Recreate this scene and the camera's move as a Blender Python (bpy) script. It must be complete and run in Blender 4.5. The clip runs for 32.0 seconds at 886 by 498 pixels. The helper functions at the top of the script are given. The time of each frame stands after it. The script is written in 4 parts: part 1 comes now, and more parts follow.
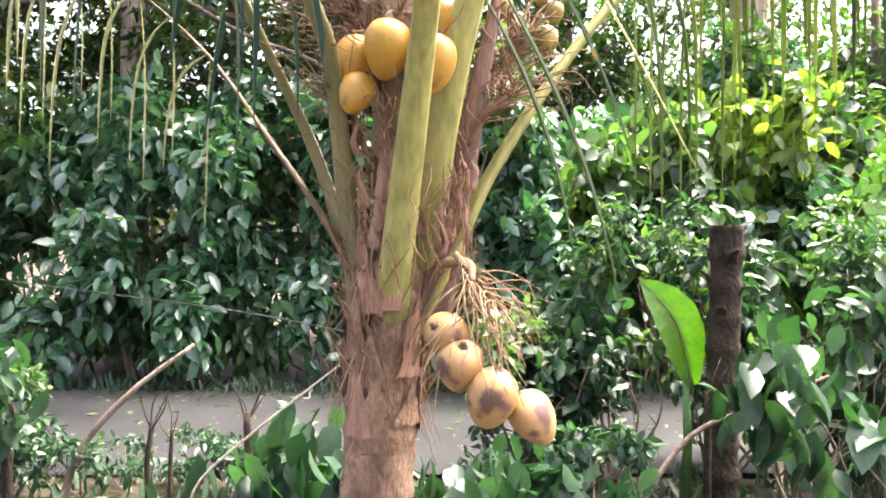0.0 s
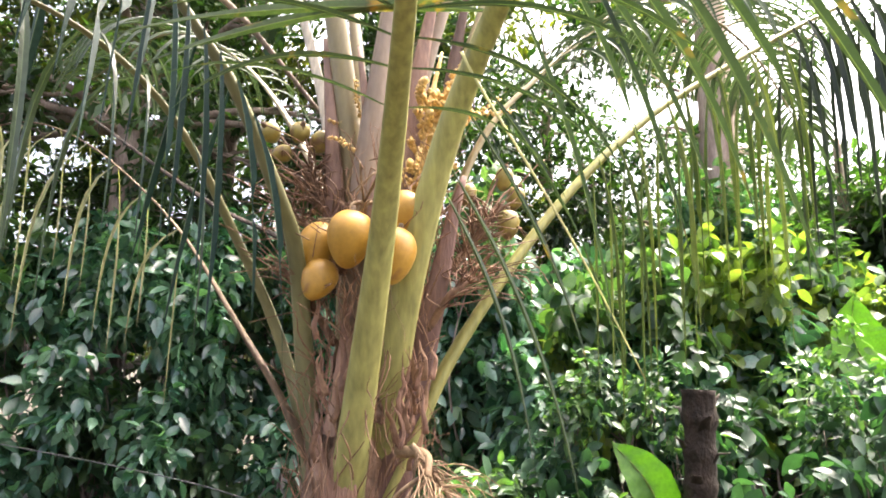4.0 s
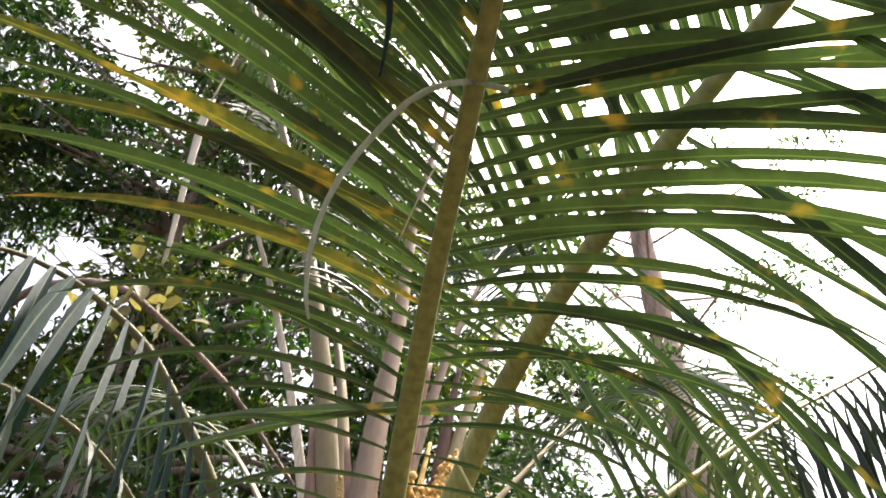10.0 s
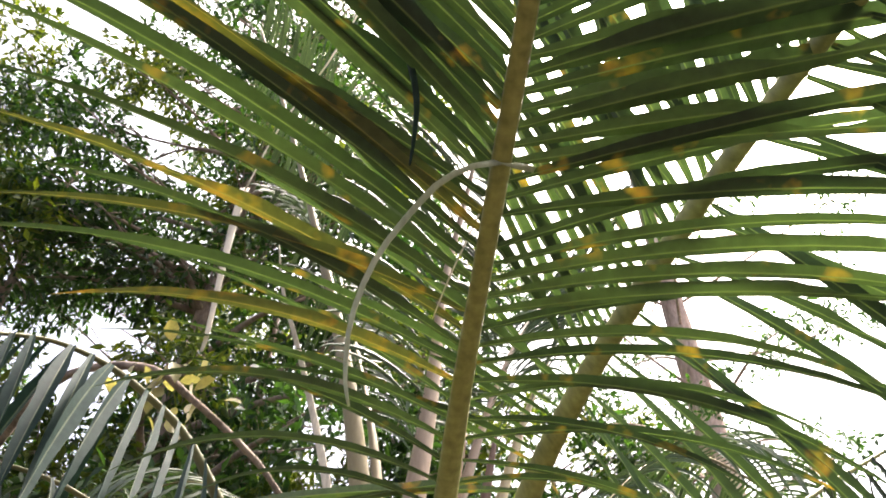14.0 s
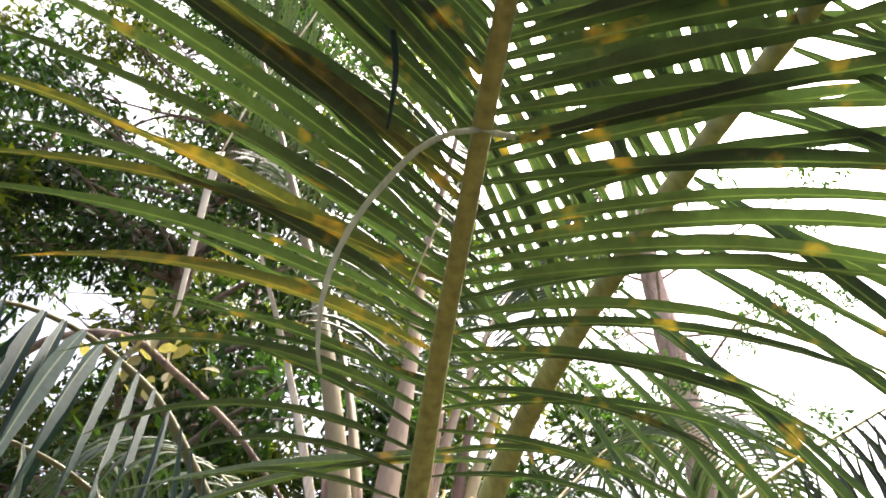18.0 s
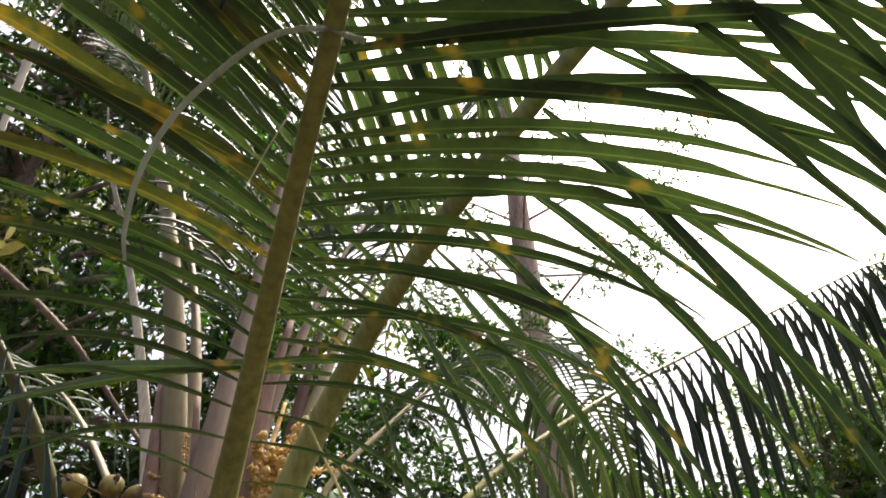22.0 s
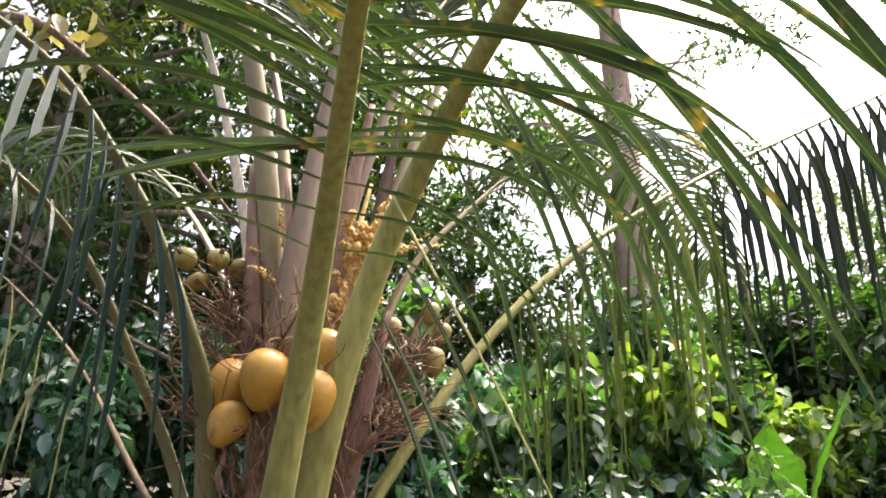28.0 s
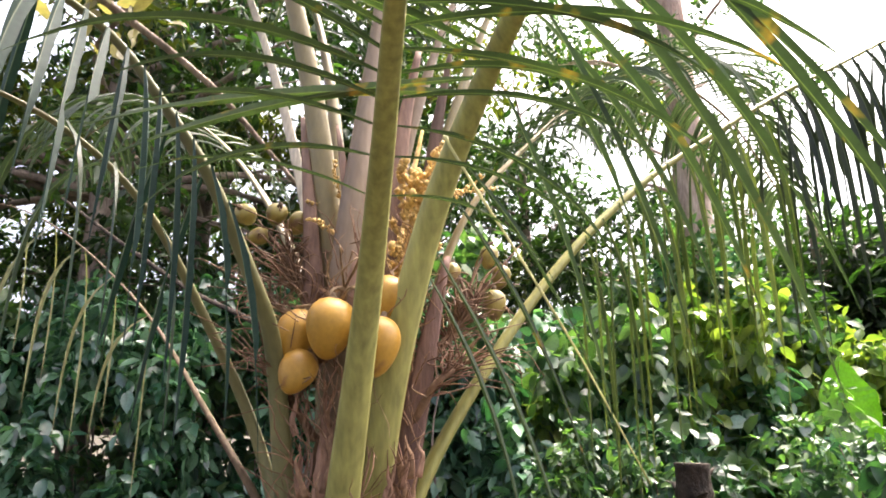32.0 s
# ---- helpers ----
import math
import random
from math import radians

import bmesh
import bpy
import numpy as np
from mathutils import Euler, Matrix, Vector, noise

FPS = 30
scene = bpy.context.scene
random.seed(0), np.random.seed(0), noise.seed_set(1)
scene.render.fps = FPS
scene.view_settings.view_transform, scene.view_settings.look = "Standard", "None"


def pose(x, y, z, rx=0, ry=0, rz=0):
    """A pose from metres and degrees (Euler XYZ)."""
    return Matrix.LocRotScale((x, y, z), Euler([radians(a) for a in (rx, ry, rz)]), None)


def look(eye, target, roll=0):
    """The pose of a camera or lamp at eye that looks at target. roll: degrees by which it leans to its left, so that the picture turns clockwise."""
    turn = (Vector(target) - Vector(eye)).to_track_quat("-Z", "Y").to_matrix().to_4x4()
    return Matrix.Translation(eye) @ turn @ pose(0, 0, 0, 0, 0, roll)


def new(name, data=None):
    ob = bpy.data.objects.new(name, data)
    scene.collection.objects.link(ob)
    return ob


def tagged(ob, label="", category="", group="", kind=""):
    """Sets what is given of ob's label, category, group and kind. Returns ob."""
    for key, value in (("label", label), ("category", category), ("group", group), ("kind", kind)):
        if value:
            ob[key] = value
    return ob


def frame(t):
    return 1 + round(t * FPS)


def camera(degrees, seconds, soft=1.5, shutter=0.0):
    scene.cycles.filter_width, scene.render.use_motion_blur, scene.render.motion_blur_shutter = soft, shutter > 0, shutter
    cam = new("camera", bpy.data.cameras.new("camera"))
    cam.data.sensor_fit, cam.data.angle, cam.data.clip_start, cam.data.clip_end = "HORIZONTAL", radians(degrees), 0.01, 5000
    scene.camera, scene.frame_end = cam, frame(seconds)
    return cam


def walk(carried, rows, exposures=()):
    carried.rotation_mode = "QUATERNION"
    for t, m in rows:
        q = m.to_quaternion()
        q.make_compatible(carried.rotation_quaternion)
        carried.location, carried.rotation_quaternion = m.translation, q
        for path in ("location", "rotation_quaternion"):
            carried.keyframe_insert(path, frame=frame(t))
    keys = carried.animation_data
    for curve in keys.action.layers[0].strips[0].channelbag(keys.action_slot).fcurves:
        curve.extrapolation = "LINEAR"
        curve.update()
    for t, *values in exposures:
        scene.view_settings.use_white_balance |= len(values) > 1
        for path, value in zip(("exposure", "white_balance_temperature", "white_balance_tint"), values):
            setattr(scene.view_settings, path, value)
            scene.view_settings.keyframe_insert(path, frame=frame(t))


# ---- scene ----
cam = camera(64.9, 32.0, soft=1.8)
PATH = [
    (0, (0.120, -0.101, 1.528), (0.044, 1.897, 1.543), 1.0),
    (0.5, (0.118, -0.100, 1.546), (0.032, 1.897, 1.598), 1.0),
    (1, (0.115, -0.110, 1.564), (0.036, 1.887, 1.649), 1.0),
    (1.5, (0.114, -0.113, 1.580), (0.037, 1.882, 1.695), 1.6),
    (2, (0.113, -0.114, 1.593), (0.038, 1.878, 1.748), 1.9),
    (2.5, (0.118, -0.110, 1.617), (0.058, 1.880, 1.809), 1.2),
    (4.5, (0.222, -0.132, 1.794), (0.187, 1.819, 2.230), 2.2),
    (5, (0.212, -0.130, 1.829), (0.187, 1.799, 2.356), 2.7),
    (5.5, (0.182, -0.109, 1.870), (0.179, 1.790, 2.498), 2.5),
    (6, (0.132, -0.099, 1.892), (0.161, 1.778, 2.581), 2.8),
    (6.5, (0.115, -0.098, 1.908), (0.132, 1.739, 2.698), 3.1),
    (7, (0.107, -0.106, 1.913), (0.117, 1.681, 2.810), 3.3),
    (7.5, (0.110, -0.118, 1.932), (0.148, 1.618, 2.924), 2.5),
    (8, (0.125, -0.138, 1.933), (0.177, 1.557, 2.993), 1.8),
    (8.5, (0.129, -0.143, 1.926), (0.195, 1.528, 3.024), 1.7),
    (9, (0.133, -0.148, 1.928), (0.192, 1.498, 3.062), 2.4),
    (9.5, (0.127, -0.148, 1.940), (0.167, 1.467, 3.120), 2.9),
    (10, (0.124, -0.154, 1.948), (0.126, 1.426, 3.174), 3.2),
    (10.5, (0.121, -0.157, 1.953), (0.108, 1.405, 3.202), 3.4),
    (11, (0.121, -0.168, 1.947), (0.105, 1.370, 3.224), 3.5),
    (11.5, (0.121, -0.173, 1.951), (0.099, 1.341, 3.258), 3.4),
    (12, (0.120, -0.178, 1.954), (0.087, 1.322, 3.277), 3.4),
    (12.5, (0.116, -0.178, 1.955), (0.080, 1.317, 3.283), 3.8),
    (13, (0.115, -0.182, 1.957), (0.062, 1.307, 3.291), 3.0),
    (13.5, (0.112, -0.183, 1.954), (0.042, 1.283, 3.313), 3.0),
    (14, (0.111, -0.183, 1.954), (0.034, 1.275, 3.321), 2.9),
    (14.5, (0.112, -0.175, 1.959), (0.037, 1.287, 3.322), 2.5),
    (16.5, (0.113, -0.162, 1.963), (0.062, 1.344, 3.279), 2.5),
    (17, (0.117, -0.166, 1.961), (0.065, 1.345, 3.271), 2.7),
    (17.5, (0.121, -0.166, 1.958), (0.081, 1.352, 3.260), 2.6),
    (18, (0.120, -0.161, 1.961), (0.093, 1.348, 3.274), 2.5),
    (18.5, (0.123, -0.160, 1.963), (0.117, 1.349, 3.276), 1.9),
    (19, (0.134, -0.153, 1.962), (0.230, 1.351, 3.277), -0.1),
    (19.5, (0.151, -0.150, 1.961), (0.351, 1.350, 3.269), -0.3),
    (20, (0.169, -0.143, 1.957), (0.443, 1.377, 3.228), 0.1),
    (20.5, (0.177, -0.138, 1.955), (0.489, 1.394, 3.202), -0.3),
    (21, (0.184, -0.138, 1.949), (0.516, 1.416, 3.164), -0.5),
    (21.5, (0.188, -0.138, 1.944), (0.522, 1.433, 3.136), -0.8),
    (22, (0.192, -0.139, 1.940), (0.532, 1.456, 3.099), -0.6),
    (22.5, (0.195, -0.140, 1.935), (0.550, 1.468, 3.069), -0.7),
    (23, (0.196, -0.139, 1.932), (0.551, 1.493, 3.032), -0.5),
    (23.5, (0.196, -0.131, 1.926), (0.523, 1.528, 2.993), 0.4),
    (24, (0.191, -0.118, 1.923), (0.513, 1.580, 2.930), 1.3),
    (24.5, (0.191, -0.104, 1.912), (0.467, 1.653, 2.828), 2.7),
    (25, (0.189, -0.089, 1.908), (0.446, 1.703, 2.757), 2.6),
    (25.5, (0.189, -0.081, 1.905), (0.442, 1.729, 2.716), 2.4),
    (27.5, (0.191, -0.075, 1.894), (0.383, 1.798, 2.567), 2.0),
    (28, (0.194, -0.077, 1.892), (0.356, 1.808, 2.543), 2.0),
    (28.5, (0.191, -0.078, 1.888), (0.326, 1.814, 2.524), 1.7),
    (29, (0.187, -0.075, 1.886), (0.299, 1.821, 2.511), 1.4),
    (29.5, (0.186, -0.070, 1.879), (0.272, 1.839, 2.469), 1.2),
    (30, (0.185, -0.065, 1.877), (0.260, 1.851, 2.445), 0.4),
    (30.5, (0.182, -0.063, 1.877), (0.241, 1.854, 2.443), 0.3),
    (31, (0.183, -0.063, 1.877), (0.215, 1.857, 2.437), 0.1),
    (31.5, (0.182, -0.059, 1.876), (0.208, 1.870, 2.403), 0.1),
    (32, (0.182, -0.053, 1.873), (0.197, 1.880, 2.385), 0.3),
]
# the clip brightens on the shade and darkens on the sky
EXPOSURES = [
    (0.0, 3.8),
    (2.5, 3.7),
    (5.0, 3.2),
    (9.0, 2.5),
    (13.0, 2.75),
    (18.0, 2.8),
    (20.0, 2.4),
    (23.0, 1.75),
    (25.0, 2.0),
    (28, 2.65),
    (32, 3.0),
]
walk(cam, [(t, look(eye, target, roll)) for t, eye, target, roll in PATH], EXPOSURES)

# ---- world and light ----
world = bpy.data.worlds.new("sky")
scene.world = world
world.use_nodes = True
wn = world.node_tree.nodes
sky = wn.new("ShaderNodeTexSky")
sky.sky_type = "NISHITA"
sky.sun_disc = False
SUN_EL, SUN_AZ = radians(66), radians(52)
sky.sun_elevation, sky.sun_rotation = SUN_EL, SUN_AZ
sky.air_density, sky.dust_density, sky.ozone_density = 0.35, 10.0, 0.0
world.node_tree.links.new(sky.outputs[0], wn["Background"].inputs[0])
wn["Background"].inputs[1].default_value = 0.15
sun = new("sun", bpy.data.lights.new("sun", "SUN"))
sun.data.energy, sun.data.angle, sun.data.color = 1.0, radians(12), (1.0, 0.95, 0.86)
sun.matrix_world = look((math.sin(SUN_AZ) * math.cos(SUN_EL) * 50, math.cos(SUN_AZ) * math.cos(SUN_EL) * 50, math.sin(SUN_EL) * 50), (0, 0, 0))


# ---- materials ----
def material(name):
    m = bpy.data.materials.new(name)
    m.use_nodes = True
    nt = m.node_tree
    return m, nt, nt.nodes["Principled BSDF"]


def ramp_of(nt, source, stops):
    r = nt.nodes.new("ShaderNodeValToRGB")
    while len(r.color_ramp.elements) < len(stops):
        r.color_ramp.elements.new(0.5)
    for e, (p, c) in zip(r.color_ramp.elements, stops):
        e.position, e.color = p, (*c, 1)
    nt.links.new(source, r.inputs[0])
    return r


def noise_of(nt, scale, detail=4.0, stretch=None, coords="Object"):
    tc = nt.nodes.new("ShaderNodeNewGeometry" if coords == "Position" else "ShaderNodeTexCoord")
    n = nt.nodes.new("ShaderNodeTexNoise")
    n.inputs["Scale"].default_value, n.inputs["Detail"].default_value = scale, detail
    mp = nt.nodes.new("ShaderNodeMapping")
    if stretch:
        mp.inputs["Scale"].default_value = stretch
    nt.links.new(tc.outputs[coords], mp.inputs[0])
    nt.links.new(mp.outputs[0], n.inputs["Vector"])
    return n


def mix_of(nt, mode, fac, a, b):
    x = nt.nodes.new("ShaderNodeMix")
    x.data_type, x.blend_type = "RGBA", mode
    for sock, v in ((x.inputs[0], fac), (x.inputs[6], a), (x.inputs[7], b)):
        if isinstance(v, (int, float)):
            sock.default_value = v
        elif isinstance(v, tuple):
            sock.default_value = (*v, 1)
        else:
            nt.links.new(v, sock)
    return x.outputs[2]


def bump_of(nt, bsdf, height, strength=0.4, distance=0.01):
    b = nt.nodes.new("ShaderNodeBump")
    b.inputs["Strength"].default_value, b.inputs["Distance"].default_value = strength, distance
    nt.links.new(height, b.inputs["Height"])
    nt.links.new(b.outputs[0], bsdf.inputs["Normal"])


def leaf_material(name, dark, light, glow, spots=None, rough=0.38, through_light=0.45, island=True, spot_at=0.66, vary=0.35, scale=3.0, rib=None, gloss=0.5):
    """A leaf: two greens that vary from leaf to leaf, fine veins, light shining through, and optional yellow spots."""
    m, nt, b = material(name)
    place = "Object" if island else "Position"
    n1 = noise_of(nt, scale, coords=place)
    rnd = nt.nodes.new("ShaderNodeNewGeometry").outputs["Random Per Island"] if island else nt.nodes.new("ShaderNodeObjectInfo").outputs["Random"]
    mixv = nt.nodes.new("ShaderNodeMath")
    mixv.operation = "MULTIPLY_ADD"
    nt.links.new(rnd, mixv.inputs[0])
    mixv.inputs[1].default_value = vary * 2
    sub = nt.nodes.new("ShaderNodeMath")
    sub.operation = "SUBTRACT"
    nt.links.new(n1.outputs[0], sub.inputs[0])
    sub.inputs[1].default_value = vary
    nt.links.new(sub.outputs[0], mixv.inputs[2])
    col = ramp_of(nt, mixv.outputs[0], [(0.2, dark), (0.85, light)]).outputs[0]
    fine = noise_of(nt, 45, 3, coords=place)
    col = mix_of(nt, "MULTIPLY", 0.5, col, ramp_of(nt, fine.outputs[0], [(0.3, (0.55, 0.55, 0.55)), (0.7, (1.2, 1.2, 1.2))]).outputs[0])
    if spots:
        sp = noise_of(nt, 11, 3, coords=place)
        mask = ramp_of(nt, sp.outputs[0], [(spot_at, (0, 0, 0)), (spot_at + 0.15, (1, 1, 1))]).outputs[0]
        tint = ramp_of(nt, noise_of(nt, 30, 3, coords=place).outputs[0], [(0.35, spots), (0.65, (spots[0] * 0.95, spots[1] * 0.7, spots[2]))]).outputs[0]
        col = mix_of(nt, "MIX", mask, col, tint)
    if rib:
        at = nt.nodes.new("ShaderNodeAttribute")
        at.attribute_name = "rib"
        line = ramp_of(nt, at.outputs["Fac"], [(0.86, (0, 0, 0)), (0.97, (1, 1, 1))]).outputs[0]
        col = mix_of(nt, "MIX", line, col, rib)
    nt.links.new(col, b.inputs["Base Color"])
    b.inputs["Roughness"].default_value = rough
    b.inputs["Specular IOR Level"].default_value = gloss
    bump_of(nt, b, fine.outputs[0], 0.25, 0.004)
    tr = nt.nodes.new("ShaderNodeBsdfTranslucent")
    nt.links.new(mix_of(nt, "MULTIPLY", 1.0, col, glow), tr.inputs[0])
    mx = nt.nodes.new("ShaderNodeMixShader")
    mx.inputs[0].default_value = through_light
    nt.links.new(b.outputs[0], mx.inputs[1])
    nt.links.new(tr.outputs[0], mx.inputs[2])
    nt.links.new(mx.outputs[0], nt.nodes["Material Output"].inputs[0])
    return m


def rough_material(name, stops, scale=8.0, stretch=None, rough=0.8, bump=0.5, fine=60.0, depth=0.01, spec=0.3, grain=0.6, streak=None):
    """Bark, husk, fibre, earth: a colour ramp over coarse noise, a finer grain over it, and relief."""
    m, nt, b = material(name)
    n1 = noise_of(nt, scale, 6, stretch)
    col = ramp_of(nt, n1.outputs[0], stops).outputs[0]
    n2 = noise_of(nt, fine, 4, streak or stretch)
    col = mix_of(nt, "MULTIPLY", grain, col, ramp_of(nt, n2.outputs[0], [(0.3, (0.5, 0.5, 0.5)), (0.7, (1.25, 1.25, 1.25))]).outputs[0])
    nt.links.new(col, b.inputs["Base Color"])
    b.inputs["Roughness"].default_value = rough
    b.inputs["Specular IOR Level"].default_value = spec
    add = nt.nodes.new("ShaderNodeMath")
    nt.links.new(n1.outputs[0], add.inputs[0])
    nt.links.new(n2.outputs[0], add.inputs[1])
    bump_of(nt, b, add.outputs[0], bump, depth)
    return m


M_LEAFLET = leaf_material("palm_leaflet", (0.02, 0.036, 0.019), (0.056, 0.086, 0.038), (1.3, 1.5, 0.6), spots=(0.36, 0.24, 0.035), rough=0.5, gloss=0.4, island=False, through_light=0.19, spot_at=0.62, rib=(0.12, 0.155, 0.065))
M_LEAFLETS = leaf_material("palm_leaflets", (0.022, 0.038, 0.024), (0.058, 0.085, 0.045), (1.25, 1.4, 0.65), island=False, through_light=0.18, vary=0.2, rough=0.42, rib=(0.1, 0.13, 0.07))
# bluish base colour stands in for the sky's sheen on these blades
M_LEAFLET_SHEEN = leaf_material("palm_leaflet_sky_tint", (0.012, 0.026, 0.022), (0.024, 0.044, 0.036), (1.0, 1.4, 0.9), rough=0.6, gloss=0.15, island=False, through_light=0.15, rib=(0.12, 0.14, 0.1))
# paler leaflet copy: light shining through the hanging blades is put into the colour
M_LEAFLET_LIT = leaf_material("palm_leaflet_lit", (0.045, 0.068, 0.024), (0.11, 0.14, 0.052), (1.4, 1.5, 0.5), rough=0.5, gloss=0.35, island=False, through_light=0.35, rib=(0.2, 0.22, 0.1))
# darker leaflet copy: the look of blades against bright sky, put into the colour
M_LEAFLET_BACKLIT = leaf_material("palm_leaflet_backlit", (0.013, 0.021, 0.014), (0.036, 0.05, 0.03), (1.2, 1.3, 0.7), rough=0.5, gloss=0.35, island=False, through_light=0.12, rib=(0.08, 0.1, 0.06))
M_LEAFLET_OLD = leaf_material("palm_leaflet_streaked", (0.04, 0.055, 0.02), (0.1, 0.11, 0.035), (1.3, 1.3, 0.5), spots=(0.3, 0.22, 0.03), rough=0.55, island=False, through_light=0.25, spot_at=0.53, rib=(0.2, 0.18, 0.06))
M_LEAFLET_DRY = leaf_material("palm_leaflet_dry", (0.11, 0.125, 0.06), (0.24, 0.25, 0.14), (1.1, 1.1, 0.5), through_light=0.3, rough=0.7)
M_LEAF_DARK = leaf_material("leaf_deep_green", (0.03, 0.082, 0.05), (0.13, 0.235, 0.145), (1.3, 1.9, 0.6), rough=0.25, through_light=0.32, vary=0.5, gloss=1.0)
M_LEAF_NEAR = leaf_material("leaf_near_green", (0.014, 0.038, 0.021), (0.046, 0.092, 0.05), (1.3, 1.9, 0.6), rough=0.42, through_light=0.28, vary=0.45, gloss=0.45)
M_TREE = leaf_material("tree_leaf_dark", (0.014, 0.032, 0.012), (0.05, 0.09, 0.026), (1.4, 1.9, 0.5), rough=0.4, through_light=0.4, vary=0.45)
# brighter, yellower tree leaf: sunlight on some sprays is put into the colour
M_TREE_LIT = leaf_material("tree_leaf_sunlit", (0.035, 0.055, 0.013), (0.115, 0.135, 0.027), (1.6, 1.8, 0.4), rough=0.5, through_light=0.45, vary=0.45)
M_LEAF_MID = leaf_material("leaf_green", (0.035, 0.082, 0.034), (0.11, 0.18, 0.068), (1.3, 1.7, 0.5), rough=0.32, through_light=0.42, vary=0.45, gloss=0.7)
M_LEAF_LIME = leaf_material("leaf_lime", (0.07, 0.135, 0.03), (0.24, 0.31, 0.07), (1.4, 1.6, 0.5), rough=0.3, through_light=0.45, vary=0.5, gloss=0.8)
M_LEAF_YELLOW = leaf_material("leaf_yellowing", (0.2, 0.18, 0.09), (0.33, 0.3, 0.17), (1.2, 1.2, 0.5), through_light=0.35)
M_BANANA = leaf_material("banana_leaf", (0.05, 0.13, 0.016), (0.1, 0.21, 0.025), (1.4, 1.9, 0.3), through_light=0.45, rough=0.35)
M_PETIOLE = rough_material("petiole_skin", [(0.2, (0.19, 0.165, 0.055)), (0.5, (0.29, 0.28, 0.09)), (0.8, (0.37, 0.36, 0.13))], 1.6, (1, 1, 0.35), 0.45, 0.2, 45, 0.004, 0.45, 0.7, (1, 1, 0.05))
M_PETIOLE_TAN = rough_material("petiole_skin_tan", [(0.25, (0.13, 0.095, 0.045)), (0.5, (0.22, 0.18, 0.09)), (0.75, (0.31, 0.26, 0.15))], 2.5, (1, 1, 0.3), 0.5, 0.15, 60, 0.002, 0.5, 0.25)
M_PETIOLE_DRY = rough_material("petiole_dry", [(0.3, (0.075, 0.048, 0.03)), (0.7, (0.17, 0.12, 0.07))], 7, (1, 1, 0.3), 0.75, 0.4)
M_SHEATH = rough_material("leaf_sheath", [(0.3, (0.16, 0.09, 0.065)), (0.55, (0.34, 0.2, 0.14)), (0.8, (0.48, 0.34, 0.24))], 9, (1, 1, 0.25), 0.8, 0.7, 70, 0.012)
M_TRUNK = rough_material("palm_bark", [(0.25, (0.05, 0.03, 0.02)), (0.5, (0.21, 0.13, 0.085)), (0.8, (0.42, 0.29, 0.195))], 10, (1, 1, 0.6), 0.85, 0.8, 60, 0.015)
M_FIBRE = rough_material("palm_fibre", [(0.3, (0.13, 0.07, 0.045)), (0.7, (0.34, 0.21, 0.13))], 12, None, 0.9, 0.3)
M_STALK = rough_material("fruit_stalk", [(0.3, (0.16, 0.1, 0.055)), (0.7, (0.32, 0.225, 0.13))], 12, None, 0.7, 0.4)
M_STALK_RED = rough_material("young_fruit_stalk", [(0.3, (0.1, 0.055, 0.035)), (0.7, (0.25, 0.15, 0.09))], 14, None, 0.7, 0.4)
M_FLOWER = rough_material("palm_flower", [(0.3, (0.5, 0.31, 0.09)), (0.7, (0.76, 0.55, 0.24))], 20, None, 0.7, 0.3)
M_BARK = rough_material("bark_grey_brown", [(0.3, (0.12, 0.09, 0.07)), (0.7, (0.32, 0.25, 0.2))], 6, (1, 1, 0.3), 0.9, 0.9, 40, 0.02)
M_BARK_RED = rough_material("bark_reddish", [(0.3, (0.24, 0.16, 0.13)), (0.7, (0.58, 0.46, 0.4))], 4, (1, 1, 0.25), 0.9, 0.9, 30, 0.03)
M_BARK_DARK = rough_material("bark_dark", [(0.3, (0.013, 0.009, 0.006)), (0.7, (0.045, 0.03, 0.02))], 9, (1, 1, 0.6), 0.85, 0.8, 50, 0.02)
M_GROUND = rough_material("earth_and_litter", [(0.3, (0.022, 0.017, 0.011)), (0.5, (0.04, 0.032, 0.02)), (0.75, (0.025, 0.036, 0.013))], 1.3, None, 0.95, 0.6, 25, 0.03)
M_ROAD = rough_material("worn_asphalt", [(0.3, (0.01, 0.01, 0.011)), (0.5, (0.022, 0.022, 0.024)), (0.7, (0.032, 0.032, 0.033))], 1.0, None, 0.85, 0.4, 90, 0.006)
M_CABLE = rough_material("cable_grey", [(0.3, (0.03, 0.03, 0.03)), (0.7, (0.06, 0.06, 0.06))], 20, None, 0.6, 0.1)


def coconut_material(name, base, blush, brown, amount):
    m, nt, b = material(name)
    n1 = noise_of(nt, 5, 3)
    col = ramp_of(nt, n1.outputs[0], [(0.3, base), (0.75, blush)]).outputs[0]
    n2 = noise_of(nt, 9, 5)
    mask = ramp_of(nt, n2.outputs[0], [(amount, (0, 0, 0)), (amount + 0.08, (1, 1, 1))]).outputs[0]
    col = mix_of(nt, "MIX", mask, col, brown)
    n3 = noise_of(nt, 70, 3)
    col = mix_of(nt, "MULTIPLY", 0.25, col, ramp_of(nt, n3.outputs[0], [(0.35, (0.6, 0.55, 0.5)), (0.6, (1.1, 1.1, 1.1))]).outputs[0])
    nt.links.new(col, b.inputs["Base Color"])
    b.inputs["Roughness"].default_value = 0.42
    bump_of(nt, b, n2.outputs[0], 0.1, 0.01)
    return m


M_COCO = coconut_material("coconut_skin_orange", (0.34, 0.18, 0.022), (0.46, 0.27, 0.048), (0.24, 0.12, 0.035), 0.64)
